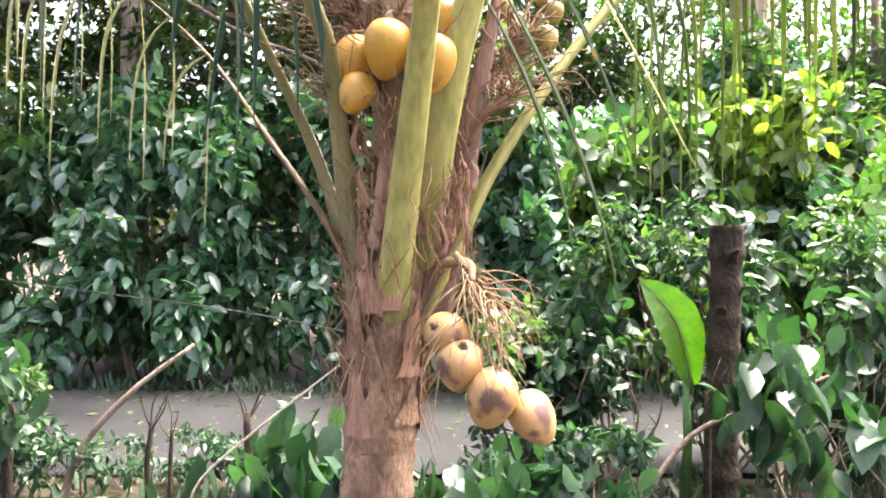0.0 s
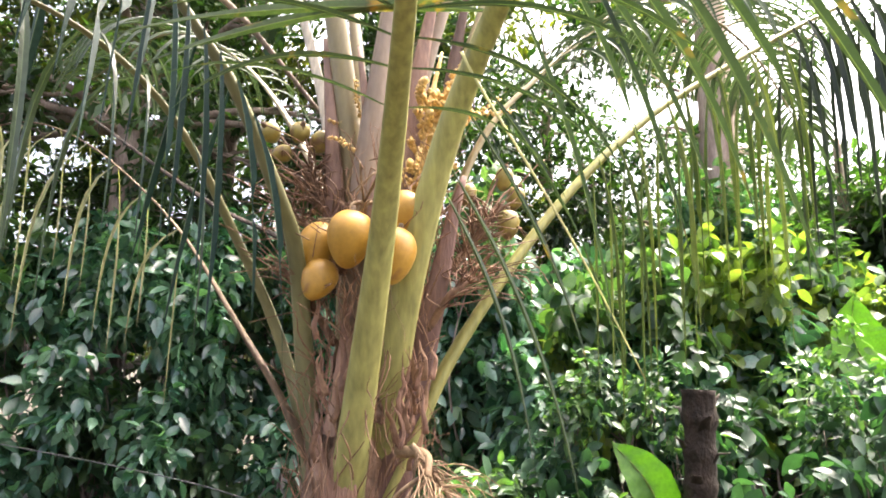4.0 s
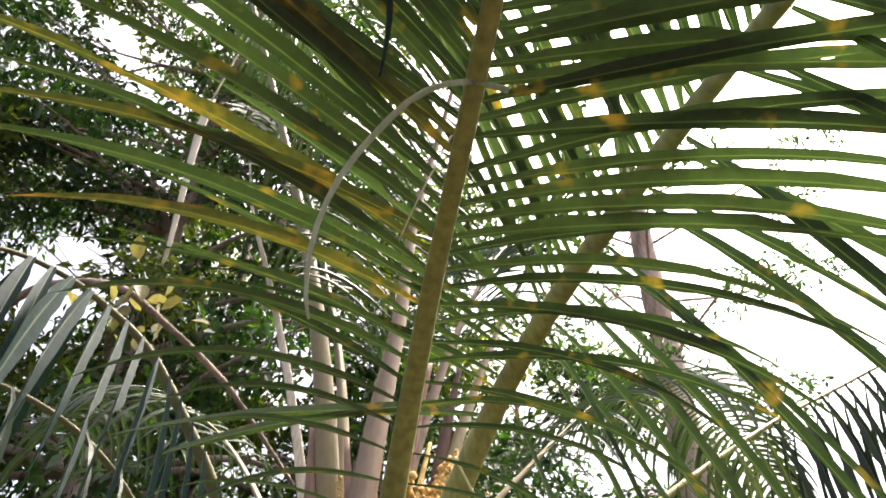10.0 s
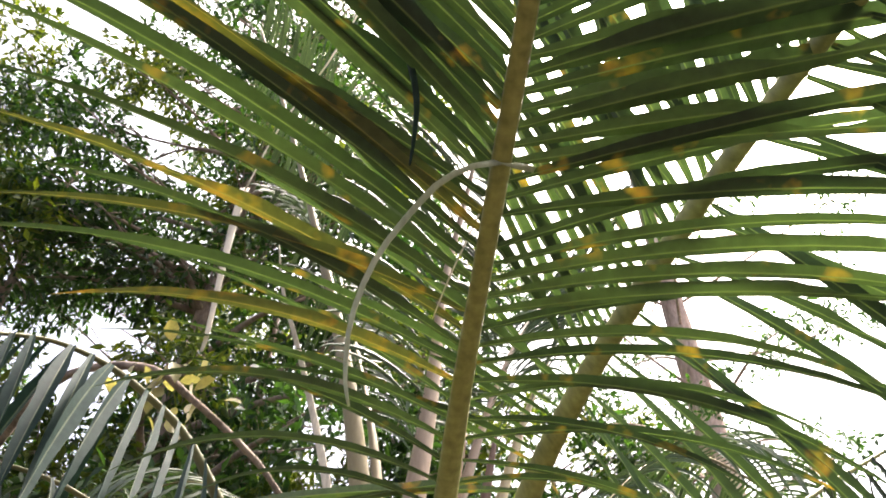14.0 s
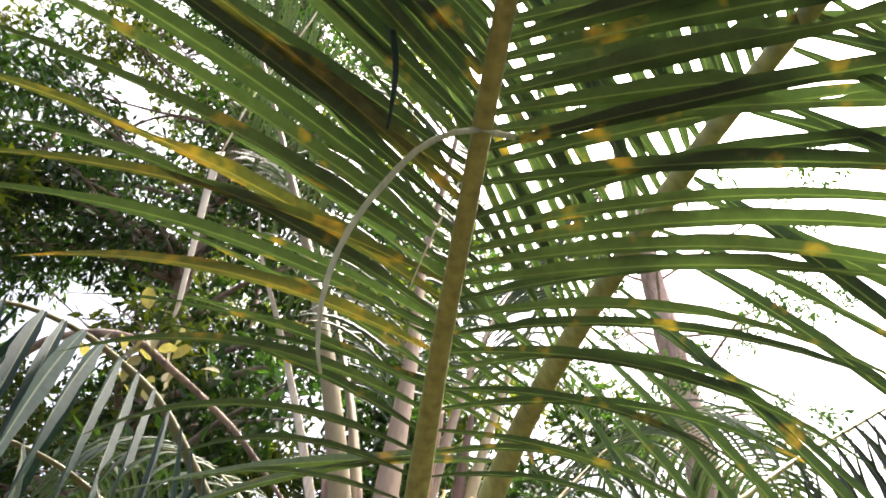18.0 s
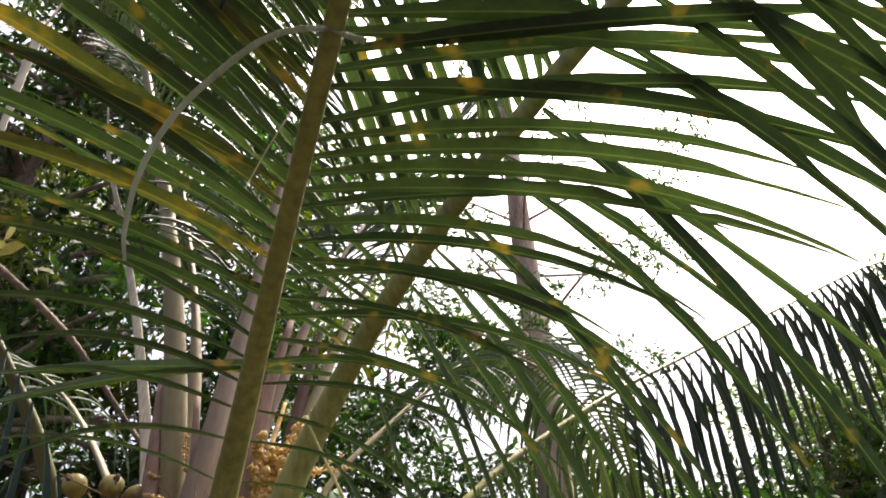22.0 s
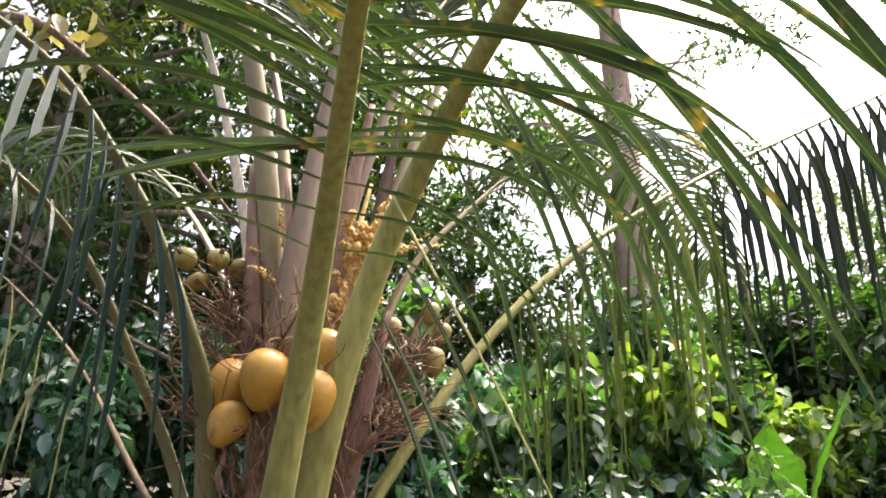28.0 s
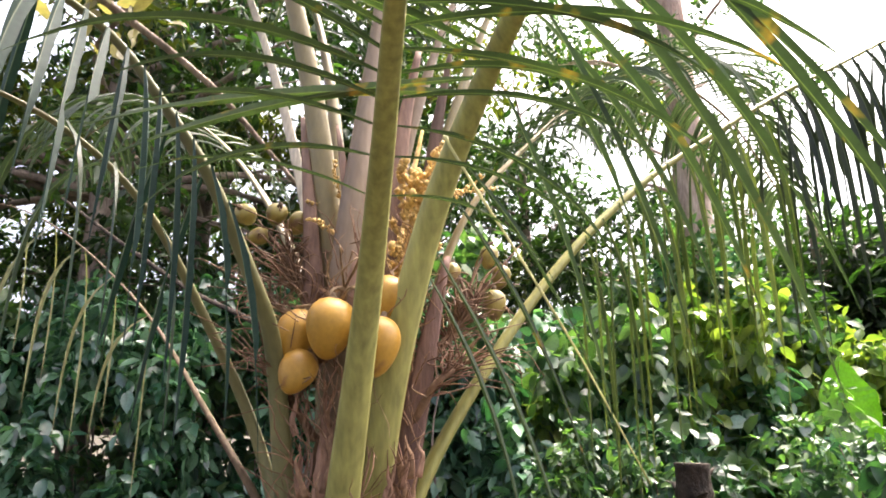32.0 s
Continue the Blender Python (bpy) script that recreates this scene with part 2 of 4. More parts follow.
M_COCO_OLD = coconut_material("coconut_skin_blotched", (0.33, 0.18, 0.06), (0.41, 0.26, 0.13), (0.12, 0.065, 0.055), 0.53)
M_NUT = coconut_material("young_coconut_skin", (0.2, 0.165, 0.04), (0.31, 0.235, 0.06), (0.14, 0.08, 0.04), 0.58)


# ---- mesh helpers ----
class Geo:
    """Collects vertices and faces of one mesh."""

    def __init__(self):
        self.v, self.f = [], []

    def add(self, verts, faces):
        k = len(self.v)
        self.v.extend(tuple(p) for p in verts)
        self.f.extend(tuple(i + k for i in face) for face in faces)

    def tube(self, pts, radii, sides=8, flat=None, side=None, cap=True, lumps=0.0):
        """A tube along pts; flat: height over width of its section; side: the section's wide axis."""
        pts = [Vector(p) for p in pts]
        verts, faces = [], []
        ref = Vector(side) if side is not None else None
        for i, p in enumerate(pts):
            t = (pts[min(i + 1, len(pts) - 1)] - pts[max(i - 1, 0)]).normalized()
            if ref is None:
                ref = t.orthogonal().normalized()
            a = (ref - t * ref.dot(t)).normalized()
            b = t.cross(a)
            if side is None:
                ref = a
            h = flat if flat is not None else 1.0
            for j in range(sides):
                w = 2 * math.pi * j / sides
                r = radii[i]
                if lumps:
                    r *= 1 + lumps * (noise.noise(p * 9 + Vector((math.cos(w), math.sin(w), 0)) * 1.5))
                verts.append(p + a * (math.cos(w) * r) + b * (math.sin(w) * r * h))
        n = len(pts)
        for i in range(n - 1):
            for j in range(sides):
                k = (j + 1) % sides
                faces.append((i * sides + j, i * sides + k, (i + 1) * sides + k, (i + 1) * sides + j))
        if cap:
            faces.append(tuple(range(sides))[::-1])
            faces.append(tuple((n - 1) * sides + j for j in range(sides)))
        self.add(verts, faces)

    def mesh(self, name, mat, smooth=True):
        me = bpy.data.meshes.new(name)
        me.from_pydata(self.v, [], self.f)
        me.materials.append(mat)
        if smooth:
            me.shade_smooth()
        return me


def part(name, geo, mat, parent, label="", at=None, smooth=True):
    """Links a Geo or a mesh as one mesh object under a thing or a part."""
    ob = new(name, geo.mesh(name, mat, smooth) if isinstance(geo, Geo) else geo)
    ob.parent = parent
    if at is not None:
        ob.location = at
    return tagged(ob, label)


def thing(name, label, category, group="", kind="", at=(0, 0, 0)):
    ob = new(name)
    ob.location = at
    ob.empty_display_size = 0.1
    return tagged(ob, label, category, group, kind)


def spline(pts, n):
    """n + 1 points on a smooth curve through pts."""
    p = [Vector(q) for q in pts]
    p = [p[0] * 2 - p[1]] + p + [p[-1] * 2 - p[-2]]
    out, segs = [], len(p) - 3
    for i in range(n + 1):
        u = i / n * segs
        k = min(int(u), segs - 1)
        t = u - k
        a, b, c, d = p[k:k + 4]
        out.append(0.5 * ((2 * b) + (c - a) * t + (2 * a - 5 * b + 4 * c - d) * t * t + (3 * b - a - 3 * c + d) * t ** 3))
    return out


def even(pts, n):
    """pts laid anew at n + 1 even steps of their length."""
    s = [0.0]
    for a, b in zip(pts, pts[1:]):
        s.append(s[-1] + (b - a).length)
    out, k = [], 0
    for i in range(n + 1):
        d = s[-1] * i / n
        while k < len(s) - 2 and s[k + 1] < d:
            k += 1
        u = (d - s[k]) / max(1e-9, s[k + 1] - s[k])
        out.append(pts[k].lerp(pts[k + 1], u))
    return out, s[-1]


LEAF_ROWS = [(0.0, 0.02), (0.22, 0.16), (0.5, 0.21), (0.78, 0.13), (1.0, 0.0)]


def leaf_template(wide=1.0, fold=0.06, curl=0.22):
    v, f = [(0, 0, 0)], []
    for y, w in LEAF_ROWS[1:-1]:
        z = -curl * y * y
        v += [(-w * wide, y, z + fold * wide), (0, y, z), (w * wide, y, z + fold * wide)]
    v.append((0, 1, -curl))
    f += [(0, 2, 1), (0, 3, 2)]
    for r in range(2):
        a = 1 + r * 3
        f += [(a, a + 1, a + 4, a + 3), (a + 1, a + 2, a + 5, a + 4)]
    f += [(7, 8, 10), (8, 9, 10)]
    return np.array(v, float), f


KITE = (np.array([(0, 0, 0), (-0.2, 0.45, 0.03), (0, 1, -0.15), (0.2, 0.45, 0.03)], float), [(0, 2, 1), (0, 3, 2)])


def leaves_mesh(name, pos, ahead, sizes, mat, wide=1.0, up_jitter=0.6, seed=0, curl=0.22, far=False):
    """One mesh of many leaves: at pos, growing along ahead, with the upper face roughly up."""
    rng = np.random.default_rng(seed)
    tv, tf = KITE if far else leaf_template(wide, curl=curl)
    n = len(pos)
    y = ahead / np.linalg.norm(ahead, axis=1, keepdims=True)
    z = np.array([0, 0, 1.0]) + rng.normal(0, up_jitter, (n, 3))
    z -= y * (z * y).sum(1, keepdims=True)
    z /= np.linalg.norm(z, axis=1, keepdims=True) + 1e-9
    x = np.cross(y, z)
    v = pos[:, None, :] + sizes[:, None, None] * (tv[None, :, 0:1] * x[:, None, :] + tv[None, :, 1:2] * y[:, None, :] + tv[None, :, 2:3] * z[:, None, :])
    m = len(tv)
    faces = []
    for k in range(n):
        o = k * m
        faces.extend([tuple(i + o for i in q) for q in tf])
    me = bpy.data.meshes.new(name)
    me.from_pydata(v.reshape(-1, 3).tolist(), [], faces)
    me.materials.append(mat)
    me.shade_smooth()
    return me


def clump_leaves(rng, centres, radii, twigs, per_twig, size, droop=0.25):
    """Positions, directions and sizes of leaves set in sprays on twigs inside clumps."""
    pos, ahead, sizes = [], [], []
    for c, r in zip(centres, radii):
        c, r = np.array(c, float), np.array(r, float)
        d = rng.normal(0, 1, (twigs, 3))
        d /= np.linalg.norm(d, axis=1, keepdims=True)
        tip = c + d * r * (rng.uniform(0.15, 1, (twigs, 1)) ** 0.45)
        out = d + rng.normal(0, 0.5, (twigs, 3))
        out[:, 2] -= droop * 0.6
        out /= np.linalg.norm(out, axis=1, keepdims=True)
        for k in range(per_twig):
            u = k / max(1, per_twig - 1)
            pos.append(tip - out * size * (1.6 - 1.6 * u) + rng.normal(0, 0.1 * size, (twigs, 3)))
            a = out + rng.normal(0, 0.7, (twigs, 3))
            a[:, 2] -= droop
            ahead.append(a)
            sizes.append(size * rng.uniform(0.55, 1.15, twigs))
    return np.concatenate(pos), np.concatenate(ahead), np.concatenate(sizes)


# ---- ground and road ----
def ground():
    g = Geo()
    nx, ny = 60, 60
    verts, faces = [], []
    for j in range(ny + 1):
        for i in range(nx + 1):
            u, w = (i / nx * 2 - 1), (j / ny * 2 - 1)
            x, y = math.copysign(abs(u) ** 3, u) * 400, math.copysign(abs(w) ** 3, w) * 400 + 5
            z = 0.05 * noise.noise(Vector((x * 0.7, y * 0.7, 0))) - 0.03
            verts.append((x, y, z))
    for j in range(ny):
        for i in range(nx):
            a = j * (nx + 1) + i
            faces.append((a, a + 1, a + nx + 2, a + nx + 1))
    g.add(verts, faces)
    return tagged(new("ground", g.mesh("ground", M_GROUND)), "brown earth with leaf litter and low weeds", "ground", kind="structure")


def road():
    g = Geo()
    verts, faces = [], []
    n = 80
    for i in range(n + 1):
        x = -40 + i
        wob = 0.15 * noise.noise(Vector((x * 0.4, 3, 0)))
        y0, y1 = 4.75 + 0.1 * x + wob, 7.45 + 0.1 * x + 0.7 * wob
        verts += [(x, y0, 0.0), (x, y0 + 0.05, 0.045), (x, (y0 + y1) / 2, 0.075), (x, y1 - 0.05, 0.045), (x, y1, 0.0)]
    for i in range(n):
        for k in range(4):
            a = i * 5 + k
            faces.append((a, a + 1, a + 6, a + 5)[::-1])
    g.add(verts, faces)
    return tagged(new("road", g.mesh("road", M_ROAD)), "narrow worn grey asphalt lane between hedges", "road", kind="structure")


ground()
road()

# ---- the coconut palm ----
palm = thing("coconut_palm", "dwarf coconut palm with orange nuts and arching green fronds", "palm tree", at=(0, 0, 0))
TRUNK = [(-0.19, 2.36, -0.08), (-0.2, 2.36, 0.3), (-0.19, 2.36, 0.75), (-0.175, 2.37, 1.1), (-0.15, 2.4, 1.45), (-0.1, 2.43, 1.85), (-0.05, 2.46, 2.3)]


def palm_trunk():
    g = Geo()
    pts, length = even(spline(TRUNK, 60), 90)
    radii = []
    for i, p in enumerate(pts):
        ring = (p.z * 9 + 0.8 * noise.noise(p * 2)) % 1.0
        base = 0.125 + 0.02 * max(0, 0.3 - p.z)
        if p.z > 1.3:
            base = 0.125 - 0.05 * min(1, (p.z - 1.3) / 0.7)
        radii.append(base + (0.008 if ring < 0.25 else 0.0) + 0.004 * noise.noise(p * 14))
    g.tube(pts, radii, 20, lumps=0.05)
    part("trunk", g, M_TRUNK, palm, "ringed brown palm trunk")


palm_trunk()


def leaflet_geo(base, start, normal, length, width, droop, geo, seg=9, fold=0.32, curl=0.0, eaten=None):
    """A long folded blade that bends down under its weight."""
    p, d = Vector(base), Vector(start).normalized()
    step = length / seg
    rows = []
    lw = rw = [1.0] * (seg + 1)
    if eaten:
        lw = [eaten.uniform(0.8, 1.05) for _ in range(seg + 1)]
        rw = [eaten.uniform(0.8, 1.05) for _ in range(seg + 1)]
        for half in (lw, rw):
            if eaten.random() < 0.4:
                at = int(seg * eaten.uniform(0.35, 0.85))
                for j in range(at, seg + 1 if eaten.random() < 0.5 else min(seg, at + eaten.choice((1, 2)))):
                    half[j] *= 0.22
    for i in range(seg + 1):
        u = i / seg
        w = width * (0.35 + 2.6 * u if u < 0.25 else 1.0) * (1 - max(0, (u - 0.45) / 0.55) ** 1.6)
        side = d.cross(normal)
        if side.length < 1e-3:
            side = d.orthogonal()
        side.normalize()
        up = side.cross(d)
        rows.append((p - side * w * 0.5 * lw[i] + up * w * fold * lw[i], p.copy(), p.copy(), p + side * w * 0.5 * rw[i] + up * w * fold * rw[i]))
        d = (d + Vector((curl * 0.3, 0, -1)) * (droop * (0.35 + 1.3 * u) / seg)).normalized()
        p = p + d * step
    verts = [q for r in rows for q in r]
    faces = []
    for i in range(seg):
        a = i * 4
        faces += [(a, a + 1, a + 5, a + 4), (a + 2, a + 3, a + 7, a + 6)]
    geo.add(verts, faces)


def midrib(ob):
    """Marks the middle line of each blade, where the pale rib runs."""
    rib = ob.data.attributes.new("rib", "FLOAT", "POINT")
    rib.data.foreach_set("value", [0.0, 1.0, 1.0, 0.0] * (len(ob.data.vertices) // 4))
    return ob


def frond(parent, pts, width, mats, gap=0.06, first=0.3, reach=0.85, blade=0.036, droop=1.0, lean=0.7, seg=14, label="", seed=1, base_h=0.55, v_up=0.25, skip=0.0, thin=0.12, roll=0.0, narrow_to=0.5, limp=0.0, slim=0.65, messy=0.0, base_len=0.55, left=None, fall=0.0, fade=0.0, old=None, stiff=0.0, crowd=0.78):
    """A frond: petiole and rachis as one tapering stalk, and blades on both sides of it.
    first: where the blades begin along the stalk; lean: how far they point to its tip; thin: width left at the tip;
    fall: how far the lowest blades hang at once, and fade what is left of that at the tip;
    left: lean, bend, length, start, gaps and width of those on the left side, where they differ; old: a yellowed material for some;
    stiff: how much less the outer blades bend; crowd: below 1, the blades stand closer towards the tip."""
    r = random.Random(seed)
    line, length = even(spline(pts, 80), 64)
    head = line[-1] - line[0]
    head.z = 0
    if head.length < 0.15:
        head = Vector((0, -1, 0))
    head.normalize()
    side = head.cross(Vector((0, 0, 1))).normalized()
    side = Matrix.Rotation(radians(roll), 3, head) @ side
    g = Geo()
    radii = []
    for i in range(65):
        u = i / 64
        k = max(0.0, 1 - u / narrow_to) if u < narrow_to else 0
        radii.append(width * 0.5 * (thin + (0.45 - thin) * (1 - u) + 0.55 * k ** 1.3 * (1 + 0.25 * max(0, 0.06 - u) / 0.06)))
    g.tube(line, radii, 10, flat=base_h, side=side)
    stalk = part("frond", g, mats[0], parent, label)
    n = int(length * (1 - first) / gap)
    for i in range(n + 1):
        u = first + (1 - first) * ((i + 0.5) / (n + 1)) ** crowd
        f = u * 64
        k = min(int(f), 63)
        p = line[k].lerp(line[k + 1], f - k)
        t = (line[k + 1] - line[k]).normalized()
        s = (side - t * side.dot(t)).normalized()
        up = s.cross(t)
        w = (u - first) / (1 - first)
        size = reach * (base_len + (1 - base_len) * w / 0.4 if w < 0.4 else 1.0) * (1 - 0.62 * max(0, (w - 0.45) / 0.55) ** 1.4)
        for sg in (-1, 1):
            own = left if left and sg > 0 else (lean, 1, 1, 0, skip, 1)
            if r.random() < own[4] or w < own[3]:
                continue
            ln = own[0] * (0.85 + 0.5 * w) + r.uniform(-0.12, 0.12)
            bend, longer = own[1], own[2]
            d = s * sg + t * ln + up * (v_up + r.uniform(-0.12, 0.12))
            d += Vector((r.uniform(-1, 1), r.uniform(-1, 1), r.uniform(-1, 1))) * messy
            d.z -= fall * max(fade, 1 - 2.0 * w)
            base = p + s * sg * radii[k] * 0.9 + up * radii[k] * 0.2
            q = Geo()
            leaflet_geo((0, 0, 0), d, up, size * longer * r.uniform(0.85 - 0.5 * messy, 1.08 + 0.3 * messy), blade * own[5] * r.uniform(0.8, 1.1) * (slim + (1 - slim) * min(1, w * 2.2)), bend * (1 - stiff * w) * (droop + limp * max(0, 1 - w * 2.2)) * r.uniform(0.75, 1.3), q, seg, eaten=r if seg > 8 else None)
            aged = old if old and sg > 0 and 0.12 < w < 0.4 and r.random() < 0.16 else None
            # a fourth material paints the outer blades dark, as if backlit
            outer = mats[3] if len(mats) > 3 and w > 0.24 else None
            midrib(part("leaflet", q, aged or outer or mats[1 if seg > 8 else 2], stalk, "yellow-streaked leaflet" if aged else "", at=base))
    return stalk


M_PETIOLE_OLIVE = rough_material("petiole_olive", [(0.25, (0.1, 0.094, 0.04)), (0.5, (0.165, 0.16, 0.068)), (0.75, (0.23, 0.205, 0.105))], 3, (1, 1, 0.3), 0.5, 0.2, 50, 0.003, 0.5, 0.3)
OLIVE = (M_PETIOLE_OLIVE, M_LEAFLET, M_LEAFLETS)
GREEN = (M_PETIOLE, M_LEAFLET, M_LEAFLETS)
TAN = (M_PETIOLE_TAN, M_LEAFLET, M_LEAFLETS)
M_PETIOLE_PINK = rough_material("petiole_pink", [(0.25, (0.13, 0.09, 0.06)), (0.5, (0.235, 0.175, 0.125)), (0.75, (0.34, 0.27, 0.195))], 2.5, (1, 1, 0.25), 0.55, 0.2, 60, 0.003, 0.4, 0.35)
PINK = (M_PETIOLE_PINK, M_LEAFLET, M_LEAFLETS)
DRY = (M_PETIOLE_DRY, M_LEAFLET_DRY, M_LEAFLET_DRY)
# the frond that arches over the camera
frond(palm, [(-0.175, 2.4, 1.08), (-0.14, 2.265, 1.38), (-0.09, 2.14, 1.745), (-0.023, 1.94, 2.213), (0.04, 1.593, 2.562), (0.097, 1.186, 2.803), (0.151, 0.792, 2.937), (0.205, 0.4, 3.074), (0.25, 0.0, 3.15), (0.28, -0.5, 3.12), (0.3, -1.0, 2.98)], 0.135, GREEN, 0.034, 0.33, 1.08, 0.053, 0.45, 0.45, seed=11, fall=0.35, narrow_to=0.55, thin=0.2, limp=1.3, slim=0.2, base_len=0.55, messy=0.07, skip=0.04, v_up=0.04, label="broad yellow-green frond stalk", left=(0.7, 0.7, 1.0, 0, 0.04, 1.0), old=M_LEAFLET_OLD, stiff=0.45, crowd=0.62)
# the strong frond beside it
frond(palm, [(-0.08, 2.43, 1.4), (-0.031, 2.314, 1.643), (0.047, 2.197, 2.099), (0.166, 2.075, 2.557), (0.31, 1.841, 2.88), (0.416, 1.489, 2.993), (0.519, 1.118, 3.038), (0.639, 0.782, 3.098), (0.77, 0.419, 3.12), (0.9, 0.0, 3.05), (1.0, -0.4, 2.9)], 0.132, GREEN, 0.04, 0.24, 1.2, 0.036, 0.85, 0.3, seed=12, fall=1.7, narrow_to=0.9, thin=0.2, limp=0.5, slim=0.4, base_len=0.9, messy=0.12, v_up=0.0, skip=0.46, roll=-55, left=(0.45, 0.35, 1.0, 0.2, 0.0, 1.45))
# the low frond whose blades hang: lit colour near the crown, backlit colour beyond
frond(palm, [(-0.08, 2.39, 1.2), (0.075, 2.38, 1.56), (0.185, 2.42, 1.81), (0.36, 2.48, 2.1), (0.54, 2.54, 2.36), (0.72, 2.6, 2.58), (0.894, 2.66, 2.76), (1.147, 2.74, 2.98), (1.728, 2.92, 3.39), (2.203, 3.05, 3.676), (3.149, 3.2, 4.22), (4.3, 3.4, 4.85), (5.2, 3.55, 5.1)], 0.1, (M_PETIOLE, M_LEAFLET_LIT, M_LEAFLETS, M_LEAFLET_BACKLIT), 0.1, 0.235, 1.2, 0.048, 7.0, 0.05, seed=13, crowd=0.95, fall=2.2, fade=0.9, narrow_to=0.55, thin=0.22, v_up=-0.7, messy=0.3, base_len=1.0, slim=0.6)
frond(palm, [(-0.22, 2.39, 1.15), (-0.28, 2.4, 1.4), (-0.325, 2.4, 1.704), (-0.35, 2.22, 2.14), (-0.402, 2.1, 2.339), (-0.516, 1.97, 2.62), (-0.63, 1.9, 2.8), (-0.78, 1.82, 3.0), (-0.92, 1.72, 3.1), (-1.053, 1.64, 3.16), (-1.16, 1.5, 3.14), (-1.25, 1.3, 3.02)], 0.125, (M_PETIOLE_OLIVE, M_LEAFLET_SHEEN, M_LEAFLETS), 0.08, 0.5, 0.95, 0.05, 1.6, 0.25, seed=14, skip=0.08, left=(0.25, 1, 1, 0, 0.55, 1), v_up=-0.1, fall=1.6, fade=0.9, limp=0.3, messy=0.08, thin=0.14, narrow_to=0.95, base_len=0.95, slim=0.8)
frond(palm, [(-0.2, 2.39, 1.15), (-0.3, 2.42, 1.45), (-0.437, 2.45, 1.849), (-0.577, 2.33, 2.182), (-0.752, 2.057, 2.567), (-0.95, 1.8, 2.75), (-1.15, 1.5, 2.75), (-1.3, 1.2, 2.55)], 0.085, OLIVE, 0.2, 0.5, 0.95, 0.026, 8.0, 0.3, seed=15, seg=8, v_up=-0.1, messy=0.4, narrow_to=1.0)
frond(palm, [(-0.22, 2.4, 1.25), (-0.36, 2.4, 1.57), (-0.635, 2.5, 1.942), (-0.969, 2.65, 2.34), (-1.422, 2.8, 2.7), (-1.8, 2.9, 2.85), (-2.2, 3.0, 2.8)], 0.06, DRY, 0.22, 0.4, 1.0, 0.017, 9.0, 0.2, seed=16, seg=8, v_up=-1.3, messy=0.35, label="dried brown hanging frond")
frond(palm, [(-0.17, 2.5, 1.8), (-0.249, 2.425, 2.807), (-0.42, 2.3, 3.63), (-0.695, 2.226, 4.484), (-0.974, 2.152, 5.275), (-1.217, 2.036, 5.9)], 0.15, (M_PETIOLE_TAN, M_LEAFLET, M_LEAFLETS), 0.05, 0.4, 0.85, 0.034, 1.4, 0.6, seed=17, base_h=0.9, seg=8, narrow_to=0.7)
frond(palm, [(-0.12, 2.42, 1.9), (-0.14, 2.36, 2.374), (-0.096, 2.36, 2.93), (-0.042, 2.36, 3.495), (-0.01, 2.35, 4.08), (0.087, 2.3, 4.651), (0.2, 2.2, 5.3)], 0.165, PINK, 0.05, 0.42, 0.85, 0.034, 1.4, 0.6, seed=18, base_h=0.9, seg=8, narrow_to=0.7)
frond(palm, [(-0.06, 2.42, 1.25), (0.05, 2.42, 1.65), (0.144, 2.4, 2.106), (0.198, 2.45, 2.446), (0.326, 2.52, 2.748), (0.517, 2.61, 2.99), (0.74, 2.75, 3.25), (1.002, 2.95, 3.52), (1.4, 3.3, 3.72), (1.9, 3.7, 3.65), (2.3, 4.0, 3.3)], 0.1, (M_PETIOLE_TAN, M_LEAFLET, M_LEAFLETS), 0.045, 0.4, 0.75, 0.03, 2.6, 0.4, seed=19, seg=8, narrow_to=0.45)
frond(palm, [(-0.02, 2.45, 2.1), (0.02, 2.5, 2.786), (0.13, 2.6, 3.318), (0.243, 2.7, 3.734), (0.4, 2.85, 4.2), (0.6, 3.1, 4.6), (0.8, 3.4, 4.8)], 0.12, PINK, 0.045, 0.45, 0.75, 0.03, 1.6, 0.6, seed=20, base_h=0.9, seg=8)
frond(palm, [(-0.15, 2.47, 2.2), (-0.258, 2.6, 3.19), (-0.443, 2.75, 3.932), (-0.727, 2.85, 4.758), (-1.1, 2.9, 5.2)], 0.11, TAN, 0.045, 0.4, 0.75, 0.03, 1.4, 0.6, seed=21, base_h=0.9, seg=8)
frond(palm, [(0.0, 2.45, 2.2), (0.321, 2.55, 3.381), (0.547, 2.7, 4.032), (0.788, 2.8, 4.762), (1.1, 2.9, 5.2)], 0.095, TAN, 0.045, 0.42, 0.75, 0.03, 1.4, 0.6, seed=22, base_h=0.9, seg=8)
frond(palm, [(-0.2, 2.5, 2.1), (-0.5, 2.75, 2.75), (-0.95, 3.1, 3.3), (-1.5, 3.5, 3.6), (-2.1, 3.9, 3.5)], 0.075, TAN, 0.08, 0.35, 0.75, 0.028, 2.6, 0.4, seed=23, seg=8)


def strip(name, pts, width, mat, label="", flat=0.12, taper=0.5, side=(1, 0, 0), n=16):
    """A thin bent strip: a torn blade, a sheath's edge or a dry sheath."""
    g = Geo()
    line = spline(pts, n)
    g.tube(line, [width * 0.5 * (1 - (1 - taper) * k / n) for k in range(n + 1)], 8, flat=flat, side=side)
    return part(name, g, mat, palm, label)


